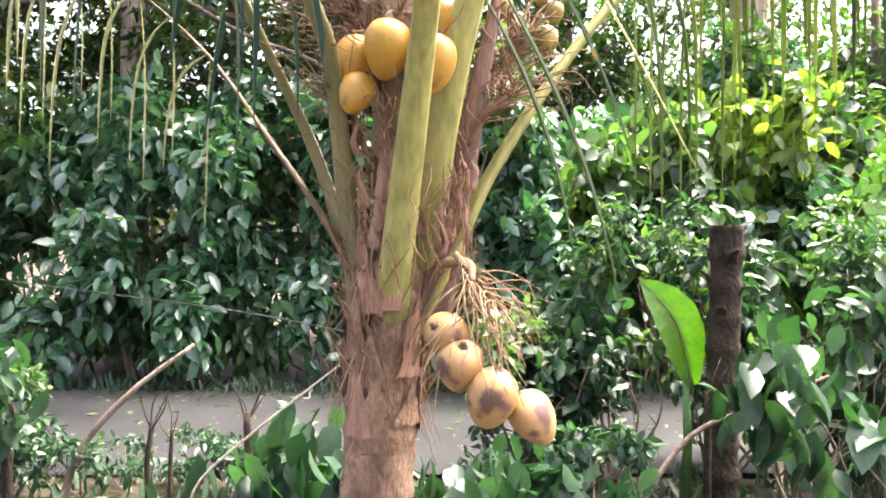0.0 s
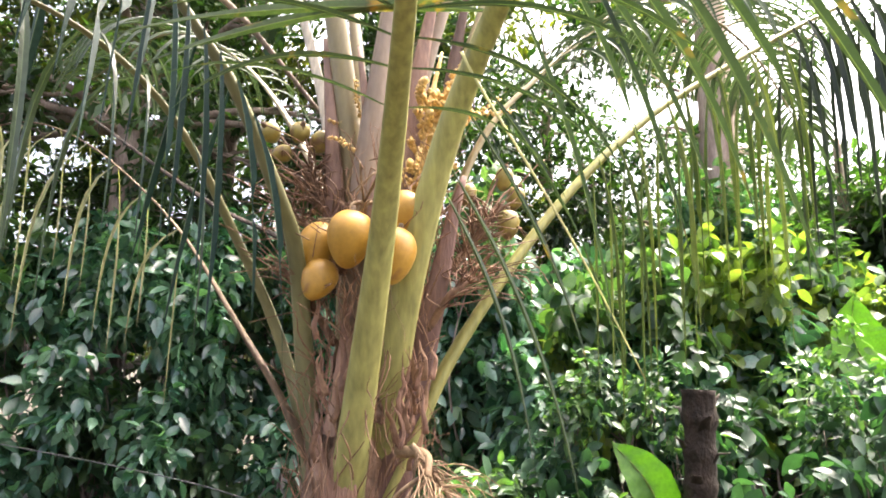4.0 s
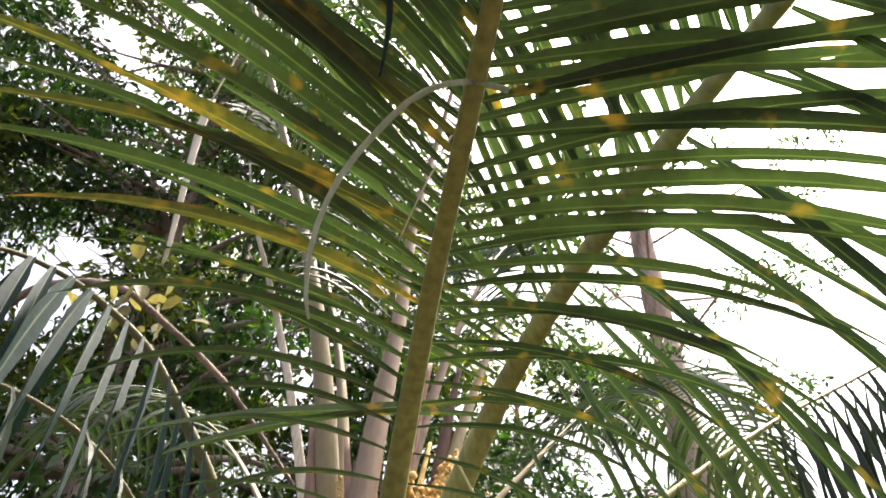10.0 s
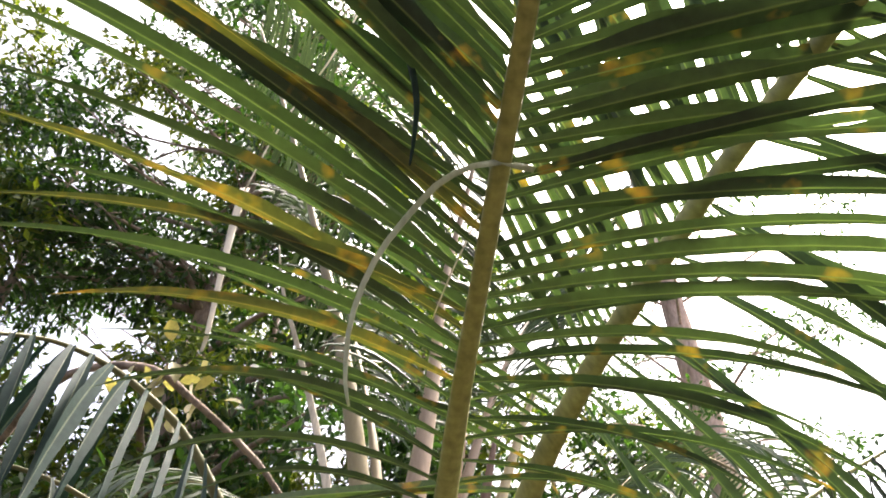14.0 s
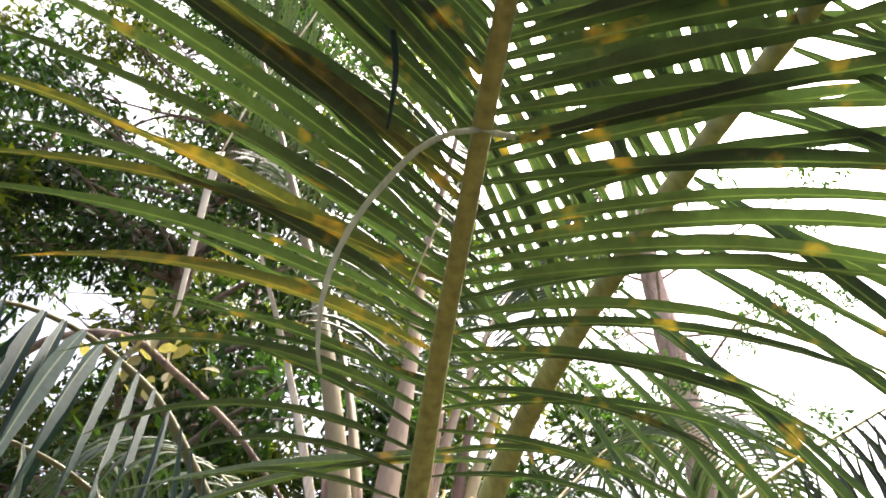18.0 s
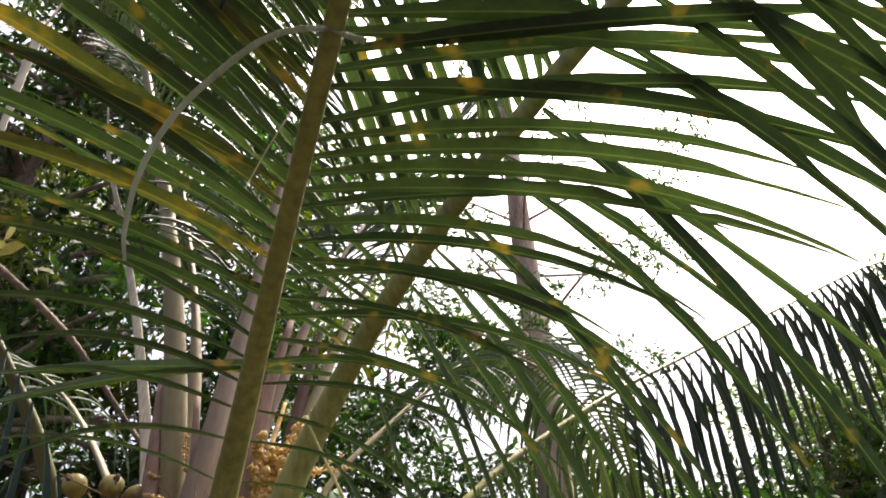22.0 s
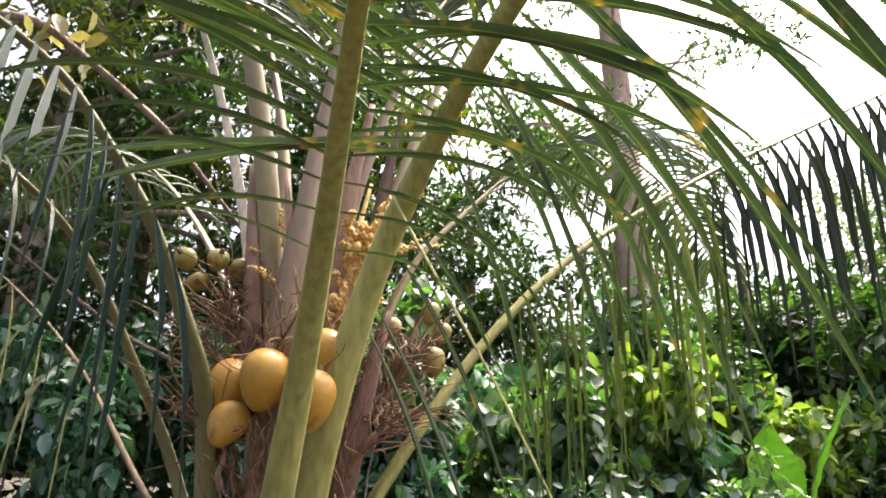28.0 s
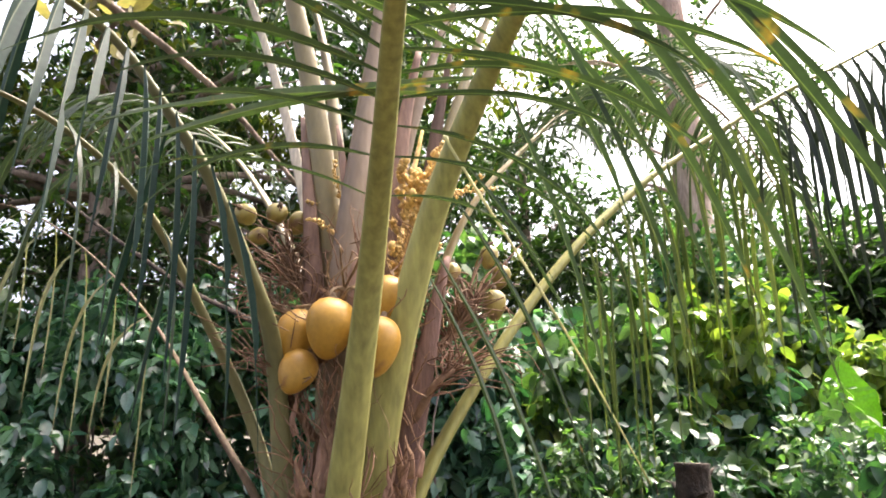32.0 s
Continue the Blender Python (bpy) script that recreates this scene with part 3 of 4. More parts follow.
M_PALE = rough_material("dry_pale_strip", [(0.3, (0.46, 0.4, 0.3)), (0.7, (0.68, 0.62, 0.51))], 9, (1, 1, 0.2), 0.7, 0.2, 80, 0.003)
M_PALE_GREEN = rough_material("pale_green_strip", [(0.3, (0.3, 0.32, 0.2)), (0.7, (0.46, 0.47, 0.33))], 9, (1, 1, 0.2), 0.6, 0.2, 80, 0.003)
strip("dry_leaflet", [(-0.442, 0.950, 3.212), (-0.440, 0.950, 3.094), (-0.429, 0.950, 2.937), (-0.416, 0.950, 2.771), (-0.416, 0.950, 2.729)], 0.024, M_PALE, "dead buff leaflet hanging loose", 0.1, 0.25)
strip("leaf_fibre", [(-0.214, 0.850, 3.988), (-0.297, 0.883, 3.661), (-0.388, 0.917, 3.417), (-0.440, 0.950, 3.202)], 0.006, M_PALE, "thin torn fibre of a dead leaflet", 0.6, 0.8)
strip("leaf_fibre", [(0.196, 0.800, 3.160), (0.132, 0.833, 3.015), (0.074, 0.867, 2.870), (0.040, 0.900, 2.782)], 0.006, M_PALE, "thin torn fibre of a dead leaflet", 0.6, 0.4)
strip("torn_leaflet", [(-0.032, 0.500, 3.149), (-0.001, 0.500, 3.053), (0.018, 0.500, 2.934), (0.020, 0.500, 2.828), (0.018, 0.500, 2.767)], 0.018, M_LEAFLET_SHEEN, "grey-green torn leaflet hanging", 0.15, 0.2)
strip("dry_leaflet", [(0.227, 0.650, 2.938), (0.144, 0.650, 2.955), (0.063, 0.650, 2.908), (0.000, 0.650, 2.804), (-0.045, 0.650, 2.699), (-0.066, 0.650, 2.584), (-0.061, 0.650, 2.485), (-0.050, 0.650, 2.440)], 0.02, M_PALE_GREEN, "pale torn leaflet bent in a loop", 0.1, 0.2)
strip("dry_leaflet", [(0.2, 1.9, 2.75), (0.239, 1.88, 2.66), (0.456, 1.8, 2.26), (0.577, 1.75, 2.017), (0.696, 1.7, 1.757)], 0.012, M_PETIOLE, "pale green slender blade hanging", 0.15, 0.3)
strip("sheath_edge", [(-0.27, 2.5, 2.4), (-0.352, 2.55, 2.8), (-0.5, 2.58, 3.3), (-0.7, 2.6, 3.85), (-0.86, 2.6, 4.25), (-0.95, 2.6, 4.6)], 0.055, M_PALE, "pale torn sheath edge", 0.15, 0.15, n=24)
M_SPATHE = rough_material("pink_brown_sheath", [(0.3, (0.15, 0.085, 0.065)), (0.7, (0.31, 0.2, 0.15))], 6, (1, 1, 0.2), 0.6, 0.35, 70, 0.006)
strip("leaf_sheath", [(-0.05, 2.28, 1.9), (-0.09, 2.3, 2.3), (-0.13, 2.33, 2.6), (-0.2, 2.38, 3.0)], 0.12, M_SPATHE, "pinkish brown leaf sheath", 0.3, 0.12)
strip("leaf_sheath", [(-0.24, 2.36, 2.1), (-0.27, 2.38, 2.5), (-0.34, 2.42, 3.05)], 0.11, M_SPATHE, "reddish brown leaf sheath", 0.3, 0.2)
strip("leaf_sheath", [(-0.03, 2.36, 1.2), (0.05, 2.36, 1.65), (0.12, 2.36, 2.0), (0.175, 2.39, 2.3), (0.22, 2.42, 2.5)], 0.15, rough_material("purple_brown_sheath", [(0.3, (0.1, 0.055, 0.045)), (0.7, (0.23, 0.14, 0.11))], 7, (1, 1, 0.2), 0.7, 0.6, 60, 0.01), "purplish brown leaf sheath", 0.3, 0.15)
strip("leaf_sheath", [(0.0, 2.42, 2.3), (0.03, 2.44, 2.9), (0.1, 2.5, 3.4)], 0.12, M_SPATHE, "pinkish leaf sheath", 0.3, 0.2)
strip("spathe", [(-0.08, 2.42, 2.5), (-0.09, 2.38, 2.72), (-0.1, 2.36, 2.86)], 0.1, M_SPATHE, "blunt brown flower spathe", 0.6, 0.55)
strip("spathe", [(0.14, 2.5, 2.6), (0.17, 2.5, 3.0), (0.23, 2.52, 3.4)], 0.09, rough_material("dark_spathe", [(0.3, (0.05, 0.03, 0.025)), (0.7, (0.14, 0.09, 0.07))], 8, (1, 1, 0.2), 0.7, 0.4), "dark split flower spathe", 0.5, 0.2)

strip("dead_stalk", [(-0.25, 2.5, 2.05), (-0.5, 2.6, 2.27), (-0.84, 2.8, 2.44), (-1.25, 3.0, 2.7), (-1.66, 3.2, 2.98)], 0.034, M_BARK_DARK, "black dead frond stalk", 0.5, 0.4)

# torn leaf bases clasping the trunk
rb = random.Random(5)
for k in range(26):
    z0 = 0.84 + 0.037 * k + rb.uniform(-0.03, 0.03)
    w = rb.uniform(0, 2 * math.pi)
    h = rb.uniform(0.14, 0.36)
    out = rb.uniform(0.0, 0.03)
    cx, cy = -0.18 + 0.09 * max(0, z0 - 1.1), 2.365
    rad = 0.128 - 0.03 * max(0, min(1, (z0 - 1.3)))
    g = Geo()
    rows = []
    for i in range(7):
        u = i / 6
        half = (0.42 * (1 - u) ** 0.9 + 0.03) * rb.uniform(0.75, 1.25)
        for j in range(5):
            q = w + half * (j / 4 - 0.5) * 2
            rr0 = rad + 0.008 + out * u * u + 0.006 * rb.random()
            rows.append((cx + math.cos(q) * rr0, cy + math.sin(q) * rr0, z0 + h * u + rb.uniform(-0.01, 0.01)))
    for i in range(7):
        for j in range(5):
            x, y, z = rows[i * 5 + j]
            rows.append((cx + (x - cx) * 0.94, cy + (y - cy) * 0.94, z - 0.004))
    faces = []
    for i in range(6):
        for j in range(4):
            a = i * 5 + j
            faces += [(a, a + 1, a + 6, a + 5), (a + 35, a + 40, a + 41, a + 36)]
    g.add(rows, faces)
    part("leaf_base", g, M_SHEATH if k % 3 else M_TRUNK, palm)

# torn brown sheath scraps between the stalks
for k in range(34):
    z0 = rb.uniform(1.15, 2.25)
    w = rb.uniform(math.pi, 2 * math.pi) if k % 3 else rb.uniform(0, math.pi)
    cx, cy = -0.17 + 0.1 * max(0, z0 - 1.1), 2.39
    rad = 0.125 + (0.03 if z0 > 1.5 else 0) * rb.random()
    p = Vector((cx + math.cos(w) * rad, cy + math.sin(w) * rad, z0))
    pts = [p]
    for i in range(4):
        pts.append(pts[-1] + Vector((rb.uniform(-0.02, 0.02) + 0.012 * math.cos(w), rb.uniform(-0.02, 0.01), rb.uniform(0.03, 0.09) * (1 if k % 4 else -1))))
    strip("sheath_scrap", pts, rb.uniform(0.012, 0.04), M_FIBRE if k % 2 else M_SHEATH, "", 0.18, 0.15, (-math.sin(w), math.cos(w), 0), 8)

# brown fibres all round the crown
for pack in range(6):
    g = Geo()
    for k in range(110):
        z0 = rb.uniform(0.95, 2.5)
        w = rb.uniform(0, 2 * math.pi)
        cx, cy = -0.18 + 0.11 * max(0, z0 - 1.1), 2.37
        rad = 0.13 if z0 < 1.4 else 0.1 + 0.11 * rb.random()
        p = Vector((cx + math.cos(w) * rad, cy + math.sin(w) * rad, z0))
        d = Vector((math.cos(w) * 0.35, math.sin(w) * 0.35, rb.choice((-1, 1, 1)))).normalized()
        pts = [p]
        ln = rb.uniform(0.08, 0.3)
        for i in range(6):
            k2 = 0.22 if z0 < 1.6 else 0.45
            d = (d + Vector((rb.uniform(-k2, k2), rb.uniform(-k2, k2), rb.uniform(-0.3, 0.15)))).normalized()
            pts.append(pts[-1] + d * ln / 6)
        r0 = rb.uniform(0.0012, 0.0042)
        g.tube(pts, [r0 * (1 - 0.1 * i) for i in range(7)], 4, cap=False)
    tagged(part("fibre_mat", g, M_FIBRE, palm, "tangled brown palm fibre"), kind="stuff")


def spikelet(start, end, bend, radius, mat, beads=0, bead_mat_r=0.008, label=""):
    g = Geo()
    line = branch_line(start, end, bend, rb, 9)
    g.tube(line, [radius * (1 - 0.06 * i) for i in range(10)], 5)
    for b in range(beads):
        u = 0.15 + 0.85 * b / beads
        f = u * 9
        k = min(int(f), 8)
        p = line[k].lerp(line[k + 1], f - k) + Vector((rb.uniform(-1, 1), rb.uniform(-1, 1), rb.uniform(-1, 1))) * bead_mat_r * 0.9
        r0 = bead_mat_r * rb.uniform(0.6, 1.15)
        v = [p + Vector(q) * r0 for q in ((1, 0, 0), (-1, 0, 0), (0, 1, 0), (0, -1, 0), (0, 0, 1), (0, 0, -1))]
        g.add(v, [(0, 2, 4), (2, 1, 4), (1, 3, 4), (3, 0, 4), (2, 0, 5), (1, 2, 5), (3, 1, 5), (0, 3, 5)])
    return g


def branch_line(start, end, bend, r, n=8):
    a, b = Vector(start), Vector(end)
    mid = a.lerp(b, 0.5) + Vector((r.uniform(-1, 1), r.uniform(-1, 1), r.uniform(0, 1))) * bend
    return spline([a, mid, b], n)


# open yellow flower cluster
g = Geo()
g.tube(spline([(0.0, 2.4, 2.1), (0.05, 2.38, 2.45), (0.08, 2.38, 2.75), (0.12, 2.42, 3.0)], 14), [0.022 * (1 - 0.05 * i) for i in range(15)], 8)
cluster = part("flower_stalk", g, M_FLOWER, palm, "open cluster of cream-yellow palm flowers")
for k in range(34):
    u = rb.random()
    s0 = Vector((0.04, 2.37, 2.4)).lerp(Vector((0.11, 2.4, 2.8)), u)
    e = s0 + Vector((rb.uniform(-0.07, 0.14), rb.uniform(-0.13, 0.04), rb.uniform(0.0, 0.24)))
    part("spikelet", spikelet(s0, e, 0.04, 0.007, M_FLOWER, 22, 0.0125), M_FLOWER, cluster)
    if k % 3 == 0:
        bud = Geo()
        bud.tube([e, e + Vector((0.004, -0.01, 0.012)), e + Vector((0.006, -0.014, 0.026))], [0.008, 0.016, 0.006], 8)
        part("bud", bud, M_FLOWER, cluster, "round cream flower bud")
for e in ((0.415, 2.5, 2.8), (0.36, 2.46, 2.83), (0.3, 2.4, 2.76), (-0.29, 2.36, 2.62), (-0.3, 2.38, 2.7), (-0.2, 2.3, 2.83), (0.045, 2.26, 2.47), (0.02, 2.3, 2.42)):
    s0 = Vector((0.06, 2.42, 2.55)) if e[0] > 0 else Vector((-0.1, 2.4, 2.5))
    part("spikelet", spikelet(s0, e, 0.06, 0.005, M_FLOWER, 30, 0.009), M_FLOWER, cluster)


def bunch(root, fork, tips, sprays, mat, label, reach=0.16, thick=0.016, down=0.0):
    """A branched fruit stalk: one stout stem, a twig to each nut, and bare spikelets."""
    g = Geo()
    line = branch_line(root, fork, 0.05, rb, 10)
    g.tube(line, [thick * (1.3 - 0.05 * i) for i in range(11)], 8)
    stem = part("fruit_stalk", g, mat, palm, label)
    for e in tips:
        part("twig", spikelet(line[rb.randint(5, 10)], e, 0.02, thick * 0.55, mat), mat, stem)
    for k in range(sprays):
        s0 = line[rb.randint(3, 10)]
        d = (line[10] - line[3]).normalized() * 0.7 + Vector((rb.uniform(-1, 1), rb.uniform(-1, 1), rb.uniform(-0.8, 0.8) - down))
        part("spikelet", spikelet(s0, s0 + d * reach * rb.uniform(0.4, 1.1), 0.085, thick * 0.26, mat), mat, stem)


bunch((0.03, 2.42, 2.0), (0.32, 2.52, 2.36), [(0.233, 2.55, 2.51), (0.397, 2.55, 2.41), (0.429, 2.6, 2.52), (0.382, 2.6, 2.6)], 80, M_STALK_RED, "reddish branched stalk of young nuts", 0.2, 0.016)
bunch((-0.15, 2.42, 2.1), (-0.36, 2.42, 2.5), [(-0.48, 2.4, 2.63), (-0.37, 2.4, 2.63), (-0.3, 2.45, 2.6), (-0.43, 2.4, 2.55)], 90, M_STALK_RED, "brown branched stalk of young nuts", 0.2, 0.016)
bunch((-0.12, 2.38, 2.0), (-0.13, 2.24, 2.34), [(-0.165, 2.18, 2.28), (-0.29, 2.25, 2.28), (-0.23, 2.24, 2.1), (-0.01, 2.26, 2.21), (0.0, 2.35, 2.38)], 16, M_STALK, "stout stalk of the orange nuts", 0.16, 0.018)
bunch((0.02, 2.28, 1.5), (0.13, 2.12, 1.44), [(-0.02, 2.13, 1.31), (0.04, 2.1, 1.27), (0.15, 2.06, 1.2), (0.24, 2.1, 1.11)], 0, M_STALK, "old drooping fruit stalk", 0.3, 0.016)
old = part("old_stalk", spikelet((0.07, 2.2, 1.53), (0.22, 2.08, 1.36), 0.03, 0.013, M_PETIOLE_DRY), M_STALK, palm, "dry branched stalk")
for k in range(46):
    s0 = Vector((0.08, 2.19, 1.52)).lerp(Vector((0.22, 2.08, 1.37)), rb.random())
    e = s0 + Vector((rb.uniform(-0.07, 0.26), rb.uniform(-0.1, 0.05), rb.uniform(-0.26, -0.02)))
    part("spikelet", spikelet(s0, e, 0.05, 0.0028, M_STALK), M_STALK, old)


# bare dead flower stalks on both sides of the crown
bunch((-0.22, 2.36, 1.85), (-0.37, 2.32, 2.08), [], 46, M_STALK_RED, "bare brown old flower stalk", 0.22, 0.012)
bunch((-0.2, 2.42, 2.2), (-0.42, 2.4, 2.34), [], 40, M_STALK_RED, "bare brown old flower stalk", 0.24, 0.012)
bunch((0.1, 2.36, 1.9), (0.27, 2.36, 2.1), [], 50, M_STALK_RED, "bare brown old flower stalk", 0.24, 0.012)
# dry twigs that hang over the low nuts
for k in range(16):
    s0 = Vector((0.08, 2.17, 1.5)).lerp(Vector((0.2, 2.07, 1.38)), rb.random())
    e = Vector((rb.uniform(-0.03, 0.3), rb.uniform(1.93, 1.99), rb.uniform(1.02, 1.28)))
    part("spikelet", spikelet(s0, e, 0.06, 0.003, M_STALK), M_STALK, old)
# ragged sheath pieces in front of the crown
for k in range(46):
    low = k % 2
    p = Vector((rb.uniform(0.03, 0.13), rb.uniform(2.2, 2.3), rb.uniform(1.42, 1.75))) if low else Vector((rb.uniform(-0.27, -0.08), rb.uniform(2.2, 2.3), rb.uniform(1.45, 1.92)))
    pts = [p]
    for i in range(4):
        pts.append(pts[-1] + Vector((rb.uniform(-0.022, 0.022), rb.uniform(-0.02, 0.008), rb.uniform(0.02, 0.06))))
    strip("sheath_scrap", pts, rb.uniform(0.01, 0.032), M_FIBRE if k % 3 else M_SHEATH, "", 0.2, 0.12, (1, rb.uniform(-0.6, 0.6), 0), 8)


# ---- coconuts ----
def coconut_mesh(name, mat, length, width, seed):
    """A three-sided egg: blunt at the stalk, narrower below."""
    g = Geo()
    verts, faces = [], []
    rows, cols = 14, 20
    for i in range(rows + 1):
        a = math.pi * i / rows
        z = math.cos(a) * length * 0.5
        rr = math.sin(a) ** 0.9 * width * 0.51 * (1.0 + 0.23 * math.cos(a) - 0.05 * math.cos(a) ** 2)
        for j in range(cols):
            w = 2 * math.pi * j / cols
            k = rr * (1 + 0.045 * math.cos(3 * w) + 0.02 * noise.noise(Vector((math.cos(w) * 2, math.sin(w) * 2, z * 9 + seed))))
            verts.append((k * math.cos(w), k * math.sin(w), z))
    for i in range(rows):
        for j in range(cols):
            k = (j + 1) % cols
            faces.append((i * cols + j, (i + 1) * cols + j, (i + 1) * cols + k, i * cols + k))
    g.add(verts, faces)
    return g.mesh(name, mat)


def calyx_geo(length, width):
    """The overlapping scales round the stalk's end."""
    g = Geo()
    for k in range(6):
        w = k * math.pi / 3
        r = width * 0.26
        z = length * 0.5
        a = [(0, 0, z + 0.012)]
        for q, rr, dz in ((-0.6, 0.8, -0.004), (0, 1.15, -0.02), (0.6, 0.8, -0.004)):
            a.append((math.cos(w + q) * r * rr, math.sin(w + q) * r * rr, z + dz - length * 0.03))
        g.add(a, [(0, 1, 2), (0, 2, 3)])
    g.tube([(0, 0, length * 0.45), (0, 0, length * 0.5 + 0.016)], [0.012, 0.008], 7)
    return g


def coconut(at, length, width, mat, label, group, tilt=(0, 0), seed=0):
    ob = new("coconut", coconut_mesh("coconut", mat, length, width, seed))
    ob.matrix_world = pose(*at, tilt[0], tilt[1], seed * 47)
    tagged(ob, label, "coconut", group)
    part("calyx", calyx_geo(length, width), M_PETIOLE_DRY, ob, "brown scaly cap")
    return ob


for i, (at, l, w, tilt) in enumerate([((-0.163, 2.17, 2.196), 0.2, 0.152, (8, 6)), ((-0.29, 2.27, 2.18), 0.195, 0.138, (5, 18)), ((-0.268, 2.22, 2.06), 0.155, 0.118, (20, 25)), ((0.0, 2.1, 2.13), 0.19, 0.125, (5, -8)), ((0.012, 2.19, 2.29), 0.17, 0.13, (0, -12))]):
    coconut(at, l, w, M_COCO, "smooth orange-yellow coconut hanging in the palm's crown", "orange coconuts in the crown", tilt, i)
for i, (at, l, w, tilt) in enumerate([((0.058, 2.120, 1.271), 0.165, 0.135, (0, 65)), ((0.096, 2.080, 1.175), 0.18, 0.145, (0, 35)), ((0.194, 2.050, 1.086), 0.2, 0.15, (5, 18)), ((0.329, 2.100, 1.016), 0.19, 0.14, (0, -35))]):
    coconut(at, l, w, M_COCO_OLD, "ripe orange coconut with brown blotches on an old stalk", "ripe coconuts on the old stalk", tilt, i + 5)
for i, (at, l, w, tilt) in enumerate([((0.233, 2.55, 2.459), 0.1, 0.075, (0, 20)), ((0.397, 2.55, 2.343), 0.12, 0.085, (0, 0)), ((0.429, 2.6, 2.462), 0.1, 0.07, (0, -20)), ((0.382, 2.6, 2.542), 0.1, 0.07, (0, -10)), ((-0.523, 2.4, 2.646), 0.09, 0.075, (0, 70)), ((-0.412, 2.4, 2.647), 0.09, 0.075, (0, 60)), ((-0.341, 2.45, 2.629), 0.1, 0.08, (0, 50)), ((-0.474, 2.4, 2.567), 0.08, 0.065, (0, 70))]):
    coconut(at, l, w, M_NUT, "small young yellow-green coconut on a branched stalk", "young coconuts in the crown", tilt, i + 9)


# ---- woods and shrubs ----
def shrub(at, height, spread, stems, twigs, per_twig, leaf, mats, label, seed, name="shrub", category="shrub", clumps=10, low=0.25, bark=None, stem_r=0.02, wide=1.0, droop=0.3, group="shrubs along the lane"):
    r, rng = random.Random(seed), np.random.default_rng(seed)
    top = thing(name, label, category, group, at=at)
    at = Vector(at)
    ends = []
    for i in range(clumps):
        w = r.uniform(0, 2 * math.pi)
        q = math.sqrt(r.uniform(0, 1)) * spread
        ends.append(Vector((math.cos(w) * q, math.sin(w) * q, height * r.uniform(low, 0.88))))
    for i in range(stems):
        e = ends[i % clumps]
        g = Geo()
        b = Vector((r.uniform(-0.2, 0.2) * spread, r.uniform(-0.2, 0.2) * spread, -0.1))
        line = branch_line(b, e, 0.12 * height, r, 10)
        g.tube(line, [stem_r * (1 - 0.75 * k / 10) for k in range(11)], 7)
        for k in range(3):
            s = line[r.randint(4, 8)]
            g.tube(branch_line(s, ends[r.randrange(clumps)].lerp(s, 0.3), 0.05 * height, r, 5), [stem_r * 0.4 * (1 - 0.14 * q) for q in range(6)], 5)
        part("stem", g, bark or M_BARK, top)
    for k, m in enumerate(mats):
        cs = ends[k::len(mats)]
        rr = [(spread * r.uniform(0.4, 0.65), spread * r.uniform(0.4, 0.65), height * r.uniform(0.14, 0.24)) for _ in cs]
        pos, ahead, sizes = clump_leaves(rng, cs, rr, twigs, per_twig, leaf, droop)
        keep = pos[:, 2] > 0.05
        tagged(part("leaves", leaves_mesh("leaves", pos[keep], ahead[keep], sizes[keep], m, wide, seed=seed + k), m, top), kind="stuff")
    return top


def tree(at, trunk, radius, clumps, twigs, per_twig, leaf, mats, label, seed, bark, wide=1.0, limbs=True, droop=0.2, group="trees beyond the lane", low_limb=0.3, far=False, limb=0.5):
    """trunk: points from the foot up; clumps: (x, y, z, rx, ry, rz), all from the foot."""
    r, rng = random.Random(seed), np.random.default_rng(seed)
    top = thing("tree", label, "tree", group, at=at)
    line, length = even(spline(trunk, 30), 30)
    g = Geo()
    g.tube(line, [radius * (1.25 - 0.25 * min(1, k / 3)) * (1 - 0.7 * k / 30) for k in range(31)], 12, lumps=0.12)
    part("trunk", g, bark, top)
    if limbs:
        for c in clumps:
            k = min(range(int(30 * low_limb), 31), key=lambda q: (line[q] - Vector(c[:3])).length + max(0, line[q].z - c[2] + 0.5) * 2)
            g = Geo()
            r0 = radius * (1 - 0.7 * k / 30) * limb
            main = branch_line(line[k], c[:3], 0.4, r, 10)
            g.tube(main, [r0 * (1 - 0.08 * q) for q in range(11)], 7)
            for q in range(4):
                e = Vector(c[:3]) + Vector((r.uniform(-1, 1) * c[3], r.uniform(-1, 1) * c[4], r.uniform(-1, 1) * c[5])) * 0.8
                g.tube(branch_line(main[r.randint(4, 9)], e, 0.2, r, 6), [r0 * 0.35 * (1 - 0.13 * w) for w in range(7)], 5)
            part("limb", g, bark, top)
    for k, m in enumerate(mats):
        sel = clumps[k::len(mats)]
        if not sel:
            continue
        pos, ahead, sizes = clump_leaves(rng, [c[:3] for c in sel], [c[3:] for c in sel], twigs, per_twig, leaf, droop)
        tagged(part("crown", leaves_mesh("crown", pos, ahead, sizes, m, wide, seed=seed + k, far=far), m, top), kind="stuff")
    return top


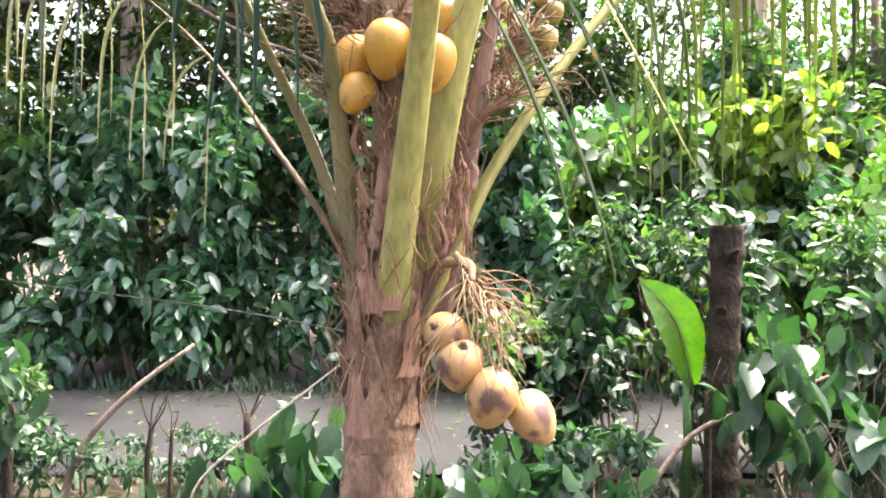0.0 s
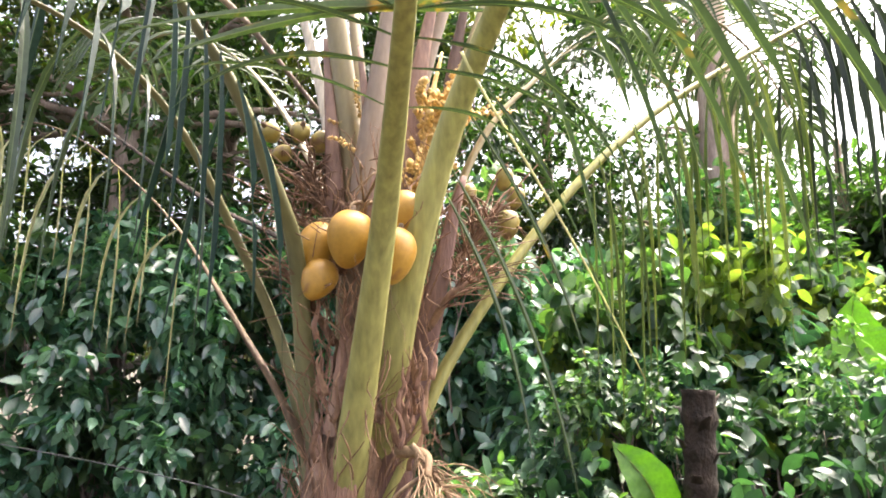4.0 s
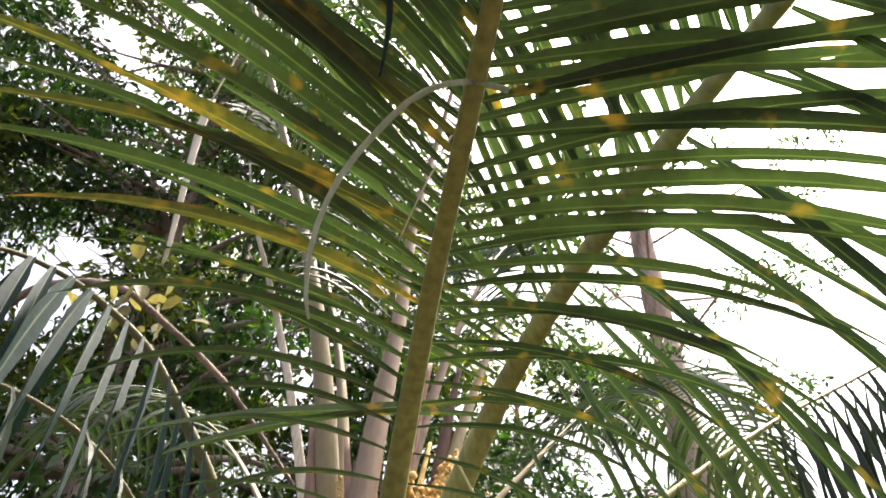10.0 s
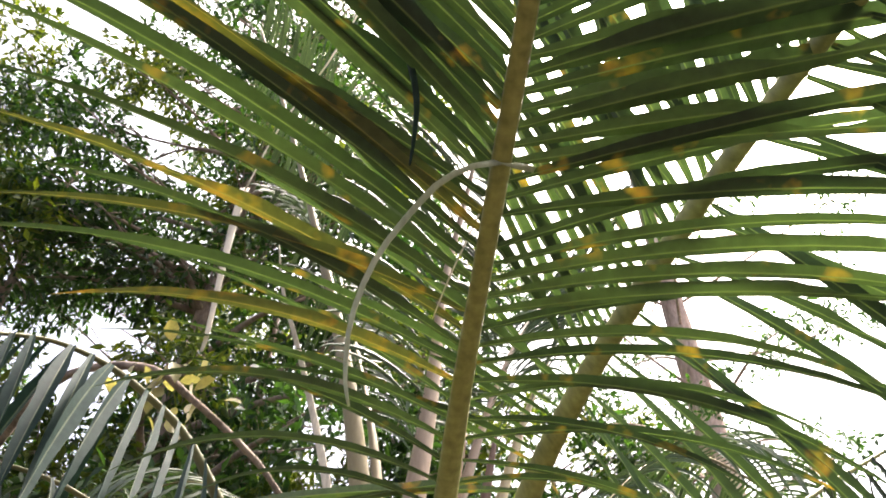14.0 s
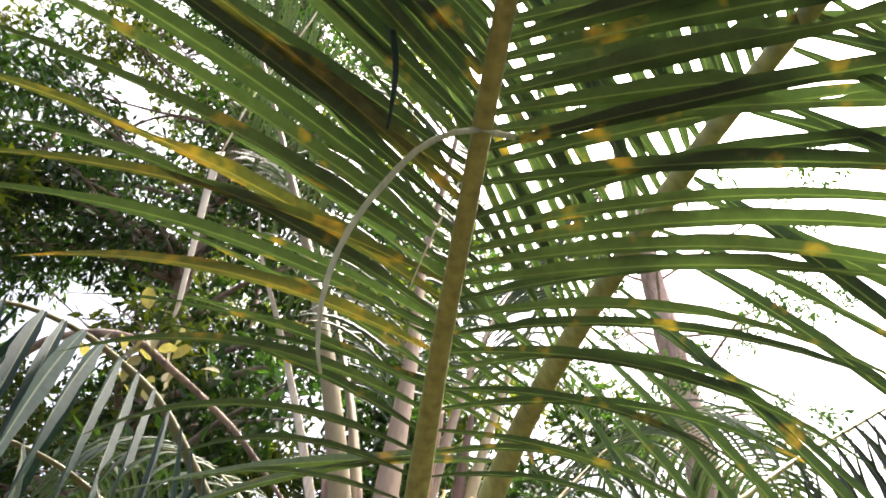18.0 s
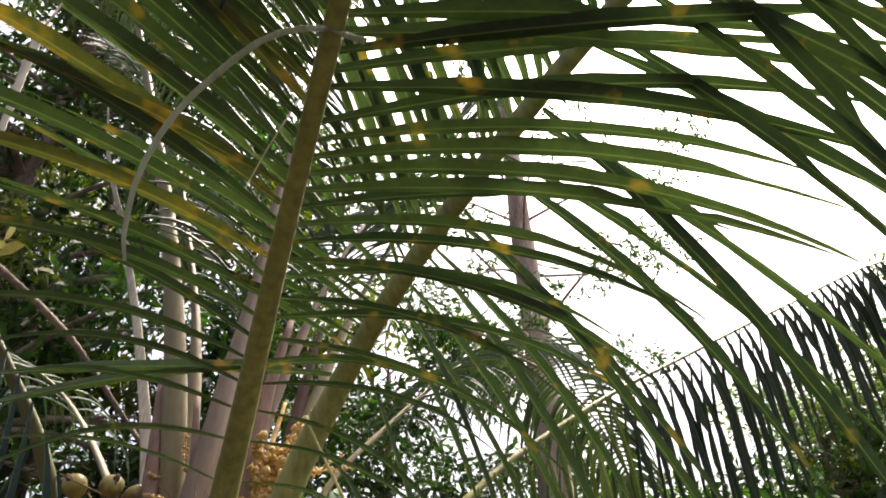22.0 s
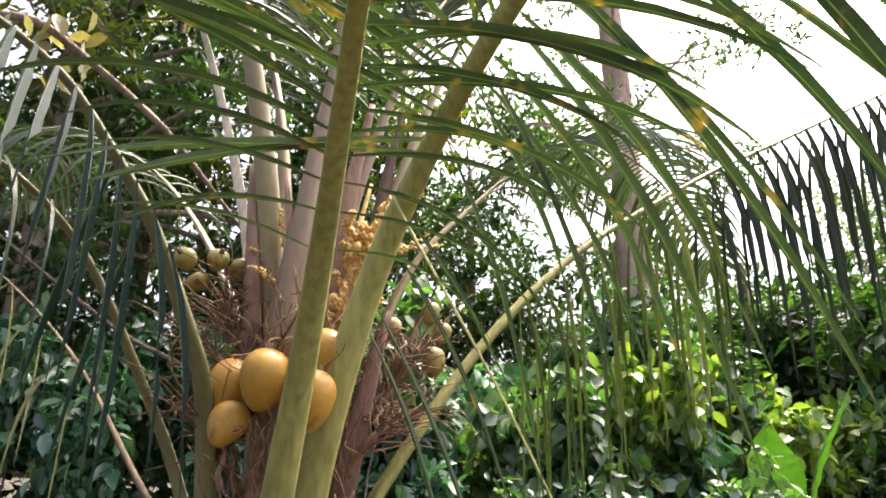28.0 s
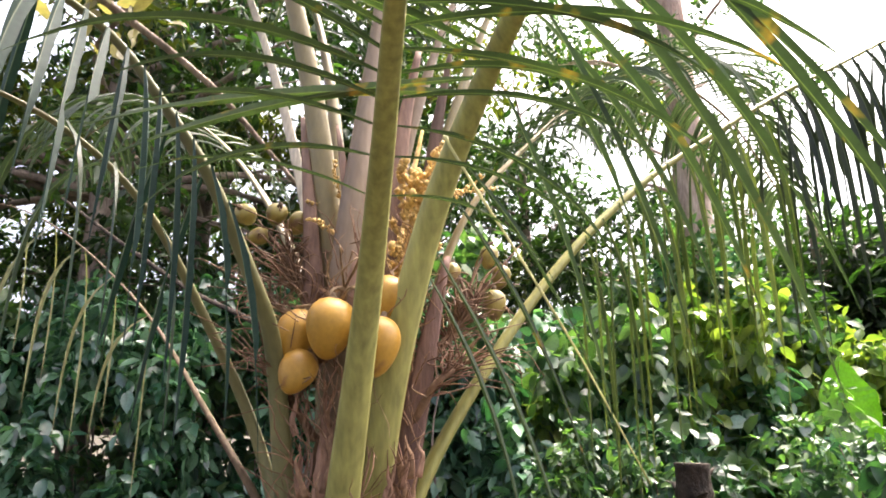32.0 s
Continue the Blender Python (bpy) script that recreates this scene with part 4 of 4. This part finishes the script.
# shrubs beyond the lane
rr = random.Random(3)
for i in range(9):
    x = -8.6 + i * 1.15 + rr.uniform(-0.3, 0.3)
    y = 8.1 + 0.1 * x + rr.uniform(-0.2, 0.9)
    shrub((x, y, 0), rr.uniform(2.8, 4.2), 1.0, 7, 62, 6, 0.22, (M_LEAF_DARK, M_LEAF_DARK, M_LEAF_MID, M_LEAF_DARK), "tall dark-green broadleaf shrub beside the lane", 40 + i, clumps=14, low=0.15, wide=1.25, droop=0.5)
for i in range(8):
    x = 1.4 + i * 1.15 + rr.uniform(-0.3, 0.3)
    y = 8.6 + 0.1 * x + rr.uniform(-0.2, 0.9)
    shrub((x, y, 0), rr.uniform(2.4, 3.3), 1.0, 7, 55, 6, 0.23, (M_LEAF_LIME, M_LEAF_DARK, M_LEAF_LIME, M_LEAF_MID), "sunlit lime-green broadleaf shrub beside the lane", 60 + i, clumps=13, low=0.15, wide=1.25, droop=0.5)
for i, (x, y, h, sp) in enumerate([(1.3, 8.0, 2.9, 0.7), (2.3, 8.2, 3.4, 0.8), (3.1, 8.6, 3.5, 1.0), (3.9, 8.5, 3.4, 1.0), (4.9, 8.9, 3.5, 0.9), (5.9, 8.8, 3.2, 0.8), (6.9, 9.2, 3.4, 0.9)]):
    shrub((x, y, 0), h, sp, 6, 40, 5, 0.24, (M_LEAF_LIME, M_LEAF_DARK, M_LEAF_MID, M_LEAF_LIME), "broad-leaved lime-green shrub beyond the lane", 160 + i, clumps=12, low=0.35, wide=1.5, droop=0.7)
for i, (x, y, h, sp) in enumerate([(3.75, 9.3, 4.7, 0.8), (2.6, 9.6, 4.3, 0.8), (5.3, 9.8, 4.4, 0.9)]):
    shrub((x, y, 0), h, sp, 6, 50, 6, 0.17, (M_LEAF_MID, M_LEAF_DARK, M_TREE), "tall slender leafy shrub before the reddish trunk", 190 + i, clumps=16, low=0.4, wide=1.1, droop=0.4)
# shrubs on this side of the lane
for i, (x, y, h, sp) in enumerate([(0.55, 4.55, 1.3, 0.35), (1.05, 4.75, 1.9, 0.4), (1.85, 4.8, 2.0, 0.45), (2.9, 5.0, 2.2, 0.5), (-3.1, 4.4, 0.8, 0.35)]):
    shrub((x, y, 0), h, sp, 9, 24, 6, 0.1, (M_LEAF_NEAR, M_LEAF_MID, M_LEAF_NEAR), "leggy shrub with small leaves and thin stems", 180 + i, clumps=11, low=0.2, stem_r=0.012, wide=1.1, droop=0.4)
for i, (x, y, h, s) in enumerate([(0.7, 4.7, 1.3, 0.4), (2.3, 4.7, 1.9, 0.6), (2.75, 4.1, 1.8, 0.55), (3.6, 4.9, 2.1, 0.7), (4.3, 4.4, 1.7, 0.6), (-5.6, 4.5, 2.1, 0.6)]):
    shrub((x, y, 0), h, s, 7, 11 if x < 3 else 15, 5, 0.17, (M_LEAF_NEAR,), "green broadleaf shrub with thin bare stems", 80 + i, clumps=9, low=0.2, stem_r=0.014, wide=1.3, droop=0.6)
for i, (x, y, h, s, lf) in enumerate([(-0.6, 2.9, 0.74, 0.2, 0.19), (0.2, 2.75, 0.66, 0.3, 0.18), (1.95, 3.4, 1.1, 0.4, 0.24), (0.62, 3.1, 0.58, 0.3, 0.17), (-2.6, 3.7, 1.0, 0.3, 0.18)]):
    shrub((x, y, 0), h, s, 4, 5, 4, lf, (M_LEAF_NEAR,), "low shrub with large drooping oval leaves", 90 + i, clumps=6, low=0.55, stem_r=0.009, wide=1.35, droop=1.3)

for i, (x, y, h, sp, lf) in enumerate([(-2.85, 4.1, 1.0, 0.3, 0.2), (-2.35, 4.2, 0.4, 0.3, 0.07), (-1.9, 4.25, 0.35, 0.3, 0.06), (-1.3, 4.2, 0.45, 0.28, 0.07), (-0.95, 4.1, 0.4, 0.25, 0.08), (0.4, 4.3, 0.5, 0.3, 0.09), (0.9, 4.0, 0.6, 0.3, 0.1)]):
    shrub((x, y, 0), h, sp, 5, 14, 5, lf, (M_LEAF_NEAR,), "low weedy shrub at the lane's edge", 210 + i, clumps=6, low=0.3, stem_r=0.007, wide=1.1, droop=0.4)


def crown_clumps(n, spread, z0, z1, size, squash=1.0):
    out = []
    for i in range(n):
        a = rr.uniform(0, 2 * math.pi)
        q = math.sqrt(rr.random()) * spread
        out.append((math.cos(a) * q, math.sin(a) * q * squash, rr.uniform(z0, z1), size, size, size * 0.7))
    return out


# the tall trees that close the view behind the palm
tree((-4.4, 8.9, -0.1), [(0, 0, 0), (0.1, 0, 2), (0.0, 0.1, 6), (0.3, 0, 17)], 0.2, crown_clumps(90, 4.2, 4.6, 20.0, 1.0, 0.6), 70, 6, 0.21, (M_TREE, M_TREE, M_TREE_LIT, M_TREE), "tall leafy tree with dense dark crown and sky gaps", 101, M_BARK, far=True)
for k, (x, y, h, spread, n) in enumerate([(-8.5, 9.5, 15.0, 3.2, 50), (-3.9, 11.2, 13.5, 2.6, 40), (-0.9, 11.6, 14.0, 2.3, 50), (1.9, 13.5, 9.5, 2.4, 30), (-7.0, 14.0, 13.0, 3.5, 40), (-12.5, 11.0, 12.0, 3.5, 34)]):
    tree((x, y, -0.1), [(0, 0, 0), (0.15, 0, h * 0.3), (0, 0.1, h * 0.9)], 0.17, crown_clumps(n, spread, 2.2, h, 1.15), 80, 6, 0.23, (M_TREE, M_TREE, M_TREE_LIT, M_TREE), "tall wood tree with small dark-green leaves", 130 + k, M_BARK, far=True)
# the tree with the reddish trunk
tree((4.15, 10.0, -0.1), [(0, 0, 0), (-0.05, 0, 4), (-0.12, 0, 7), (-0.3, 0, 11), (-0.5, 0, 18)], 0.34, [(math.cos(k * 2.4) * (0.8 + 0.12 * k), math.sin(k * 2.4) * (0.8 + 0.12 * k), 5.2 + 0.33 * k, 0.8, 0.8, 0.35) for k in range(22)], 60, 6, 0.11, (M_TREE,), "tall tree with rough reddish trunk and thin crown", 102, M_BARK_RED, low_limb=0.3, limb=0.15)
# lower trees farther off
for k, (x, y, h) in enumerate([(9.5, 12.5, 5.4), (12.0, 11.0, 6.6), (7.5, 15.0, 6.0), (4.6, 13.5, 6.3), (8.6, 9.3, 5.6), (7.0, 12.0, 7.0), (8.6, 13.2, 7.0), (6.0, 14.5, 7.2), (10.2, 12.8, 7.0), (16.0, 15.0, 8.0), (5.0, 17.0, 5.5), (13.5, 8.5, 6.0)]):
    tree((x, y, -0.1), [(0, 0, 0), (0.1, 0.1, h * 0.4), (0, 0.1, h * 0.9)], 0.2, crown_clumps(18, 2.2, 0.15 * h, 0.9 * h, 1.2), 90, 5, 0.31, (M_TREE, M_TREE), "dark-green leafy tree beyond the lane", 110 + k, M_BARK, far=True)

for k, (x, y, h) in enumerate([(10.6, 9.4, 9.2), (11.8, 8.4, 10.0), (9.4, 10.4, 8.0)]):
    tree((x, y, -0.1), [(0, 0, 0), (0.1, 0.1, h * 0.4), (0, 0.1, h * 0.9)], 0.2, crown_clumps(30, 1.9, 0.2 * h, 0.92 * h, 1.0), 120, 6, 0.13, (M_LEAF_MID, M_TREE_LIT, M_LEAF_MID), "sunlit green tree with fine leaves", 150 + k, M_BARK, far=True)


# ---- near plants and small things ----
stump = thing("palm_stump", "dead blackened palm stem standing among shrubs", "palm stump", at=(1.6, 4.0, 0))
g = Geo()
line, _ = even(spline([(0, 0, -0.1), (0.0, 0, 0.9), (0.01, 0, 1.72)], 30), 60)
g.tube(line, [0.088 + (0.01 if (k % 6) < 2 else 0) + 0.01 * noise.noise(p * 8) for k, p in enumerate(line)], 16, lumps=0.12)
part("stem", g, M_BARK_DARK, stump)
for k in range(8):
    w = k * 2.4
    z = 1.67 - 0.06 * k
    g = Geo()
    g.tube([Vector((math.cos(w) * 0.075, math.sin(w) * 0.075, z - 0.06)), Vector((math.cos(w) * 0.105, math.sin(w) * 0.105, z)), Vector((math.cos(w) * (0.13 + 0.02 * (k % 3)), math.sin(w) * (0.13 + 0.02 * (k % 3)), z + 0.03 - 0.02 * (k % 2)))], [0.04, 0.032, 0.012], 7, flat=0.25, side=(-math.sin(w), math.cos(w), 0))
    part("leaf_stub", g, M_BARK_DARK, stump)


def banana_leaf(parent, foot, tip, width, bend, label="", roll=0.0):
    """A broad blade with a midrib, folded slightly upward and rippled between its veins."""
    a, b = Vector(foot), Vector(tip)
    line = spline([a, a.lerp(b, 0.5) + Vector(bend), b], 20)
    g = Geo()
    verts, faces = [], []
    side0 = (b - a).cross(Vector((0, -1, 0.35))).normalized()
    for i, p in enumerate(line):
        u = i / 20
        w = width * 0.5 * (math.sin(math.pi * min(1, 0.06 + u * 0.97)) ** 0.8)
        t = (line[min(20, i + 1)] - line[max(0, i - 1)]).normalized()
        s = Matrix.Rotation(radians(roll), 3, t) @ (side0 - t * side0.dot(t)).normalized()
        nrm = s.cross(t)
        for j in range(7):
            q = j / 3 - 1
            verts.append(p + s * w * q + nrm * (abs(q) * w * 0.22 + 0.006 * math.sin(i * 1.9 + j)))
    for i in range(20):
        for j in range(6):
            k = i * 7 + j
            faces.append((k, k + 1, k + 8, k + 7))
    g.add(verts, faces)
    leaf = part("leaf", g, M_BANANA, parent, label)
    g = Geo()
    g.tube([p - Vector((0, 0, 0.004)) for p in line], [0.014 * (1 - 0.04 * i) for i in range(21)], 6)
    part("midrib", g, M_LEAF_LIME, leaf)


for at, leaves in (((3.63, 5.6, 0), [((0, 0, 1.75), (-0.25, -0.1, 2.5), 0.62, (-0.12, 0, 0.0), 10), ((0.05, 0, 1.7), (0.55, -0.1, 2.85), 0.2, (-0.1, 0, -0.05), 55)]), ((1.4, 4.05, 0), [((0.04, 0, 0.78), (-0.3, -0.05, 1.42), 0.3, (0.06, 0, 0.06), 10)]), ((-2.3, 9.0, 0), [((0, 0, 2.2), (-0.3, -0.2, 3.5), 0.45, (-0.1, 0, 0.1), 10), ((0, 0, 2.2), (0.5, -0.2, 3.4), 0.45, (0.1, 0, 0.1), 10)])):
    plant = thing("banana_plant", "banana plant with broad bright green leaves", "banana plant", "banana plants", at=at)
    g = Geo()
    top = leaves[0][0][2] + 0.1
    r0 = 0.045 * min(1, top / 1.5)
    g.tube([(0, 0, -0.05), (0.02, 0, top * 0.5), (0, 0, top)], [r0 * 1.4, r0, r0 * 0.6], 10)
    part("stem", g, M_LEAF_MID, plant)
    for foot, tip, w, bend, roll in leaves:
        banana_leaf(plant, foot, tip, w, bend, roll=roll)

# bare cut stems on the near verge
for k, (x, y, h, r0) in enumerate([(-1.76, 4.0, 0.5, 0.018), (-1.64, 4.0, 0.44, 0.014), (-1.06, 3.6, 0.66, 0.025), (-2.55, 3.9, 0.5, 0.03), (1.45, 3.8, 0.8, 0.022), (2.35, 4.4, 0.9, 0.03)]):
    g = Geo()
    g.tube(spline([(0, 0, -0.05), (0.02 * (k % 3 - 1), 0, h * 0.5), (0.0, 0.01, h)], 8), [r0 * (1.1 - 0.03 * i) for i in range(9)], 8, lumps=0.2)
    bare = tagged(new("cut_stem", g.mesh("cut_stem", M_BARK_DARK)), "bare dark cut shrub stem on the verge", "stem", "cut stems on the verge")
    bare.location = (x, y, 0)
    for q in range(4):
        g = Geo()
        g.tube(branch_line((0, 0, h * 0.9), (rr.uniform(-0.12, 0.12), rr.uniform(-0.1, 0.1), h + rr.uniform(0.05, 0.2)), 0.03, rr, 5), [r0 * 0.3 * (1 - 0.12 * i) for i in range(6)], 5)
        part("shoot", g, M_BARK_DARK, bare)
for pts, r0, label in (([(-2.3, 4.0, -0.05), (-2.2, 4.0, 0.3), (-1.9, 4.0, 0.66), (-1.55, 4.1, 0.95)], 0.028, "leaning bare brown branch on the verge"), ([(0.9, 3.6, 0.0), (1.3, 3.7, 0.55), (1.7, 3.7, 0.75), (2.1, 3.8, 0.9)], 0.018, "pale leaning twig among the shrubs")):
    g = Geo()
    g.tube(spline(pts, 14), [r0 * (1 - 0.04 * i) for i in range(15)], 8, lumps=0.15)
    tagged(new("branch", g.mesh("branch", M_BARK)), label, "branch")
g = Geo()
g.tube(spline([(-0.98, 2.62, 0.45), (-0.92, 2.6, 0.626), (-0.65, 2.5, 0.87), (-0.33, 2.4, 1.13)], 12), [0.006 - 0.0002 * i for i in range(13)], 6)
tagged(new("dry_stick", g.mesh("dry_stick", M_PALE)), "thin pale dry stalk leaning on the palm trunk", "stick")
g = Geo()
g.tube(spline([(-5.6, 4.5, 1.62), (-2.8, 4.0, 1.34), (-1.08, 3.2, 1.25), (-0.27, 2.42, 1.23)], 40), [0.0028] * 41, 6)
tagged(new("cable", g.mesh("cable", M_CABLE)), "thin grey cable sagging across the verge", "cable")
# the brown branch with yellowing leaves
bough = thing("bough", "brown leaning bough with a few yellowing leaves", "branch")
g = Geo()
g.tube(spline([(-3.2, 4.2, 3.9), (-2.4, 3.4, 4.15), (-1.675, 3.0, 4.024), (-1.377, 3.1, 3.887), (-1.055, 3.3, 3.674), (-0.881, 3.4, 3.506), (-0.6, 3.6, 3.2)], 30), [0.03 * (1 - 0.02 * i) for i in range(31)], 8, lumps=0.15)
part("limb", g, M_BARK, bough)
rng = np.random.default_rng(8)
pos = np.array([-1.5, 3.05, 3.92]) + rng.normal(0, 0.11, (26, 3))
part("leaves", leaves_mesh("leaves", pos, rng.normal(0, 1, (26, 3)) + np.array([0, 0, -0.8]), rng.uniform(0.08, 0.14, 26), M_LEAF_YELLOW, 1.5), None, bough, "pale yellow leaves")
# weeds on both verges
rng = np.random.default_rng(21)
n = 5200
x = rng.uniform(-7, 7, n)
near = rng.random(n) < 0.6
y = np.where(near, rng.uniform(2.6, 4.8, n), rng.normal(7.6, 0.25, n)) + 0.1 * x * np.where(near, 0.5, 1)
pos = np.stack([x, y, np.full(n, -0.01)], 1)
ahead = rng.normal(0, 0.55, (n, 3)) + np.array([0, 0, 1.0])
ahead[:, 2] = np.abs(ahead[:, 2]) + 0.2
tagged(new("weeds", leaves_mesh("weeds", pos, ahead, rng.uniform(0.06, 0.22, n), M_LEAF_NEAR, 0.45)), "low green weeds along the lane's verges", "weeds", kind="stuff")
# fallen leaves on the lane and its edges
k = 1800
rng = np.random.default_rng(77)
x = rng.uniform(-9, 9, k)
across = np.where(rng.random(k) < 0.6, rng.normal(7.3, 0.22, k), rng.uniform(4.8, 7.4, k))
mid = 1 - np.abs(np.clip((across - 6.1) / 1.35, -1, 1))
pos = np.stack([x, across + 0.1 * x, 0.012 + 0.075 * np.sqrt(mid)], 1)
flat = np.stack([rng.normal(0, 1, k), rng.normal(0, 1, k), rng.uniform(0, 0.12, k)], 1)
for mat, pick in ((M_LEAFLET_DRY, np.arange(k) % 2 == 1), (M_LEAF_MID, np.arange(k) % 2 == 0)):
    tagged(new("leaf_litter", leaves_mesh("leaf_litter", pos[pick], flat[pick], rng.uniform(0.05, 0.13, k)[pick], mat, 0.9, up_jitter=0.2, far=True)), "fallen green and brown leaves on the lane", "leaf litter", kind="stuff")
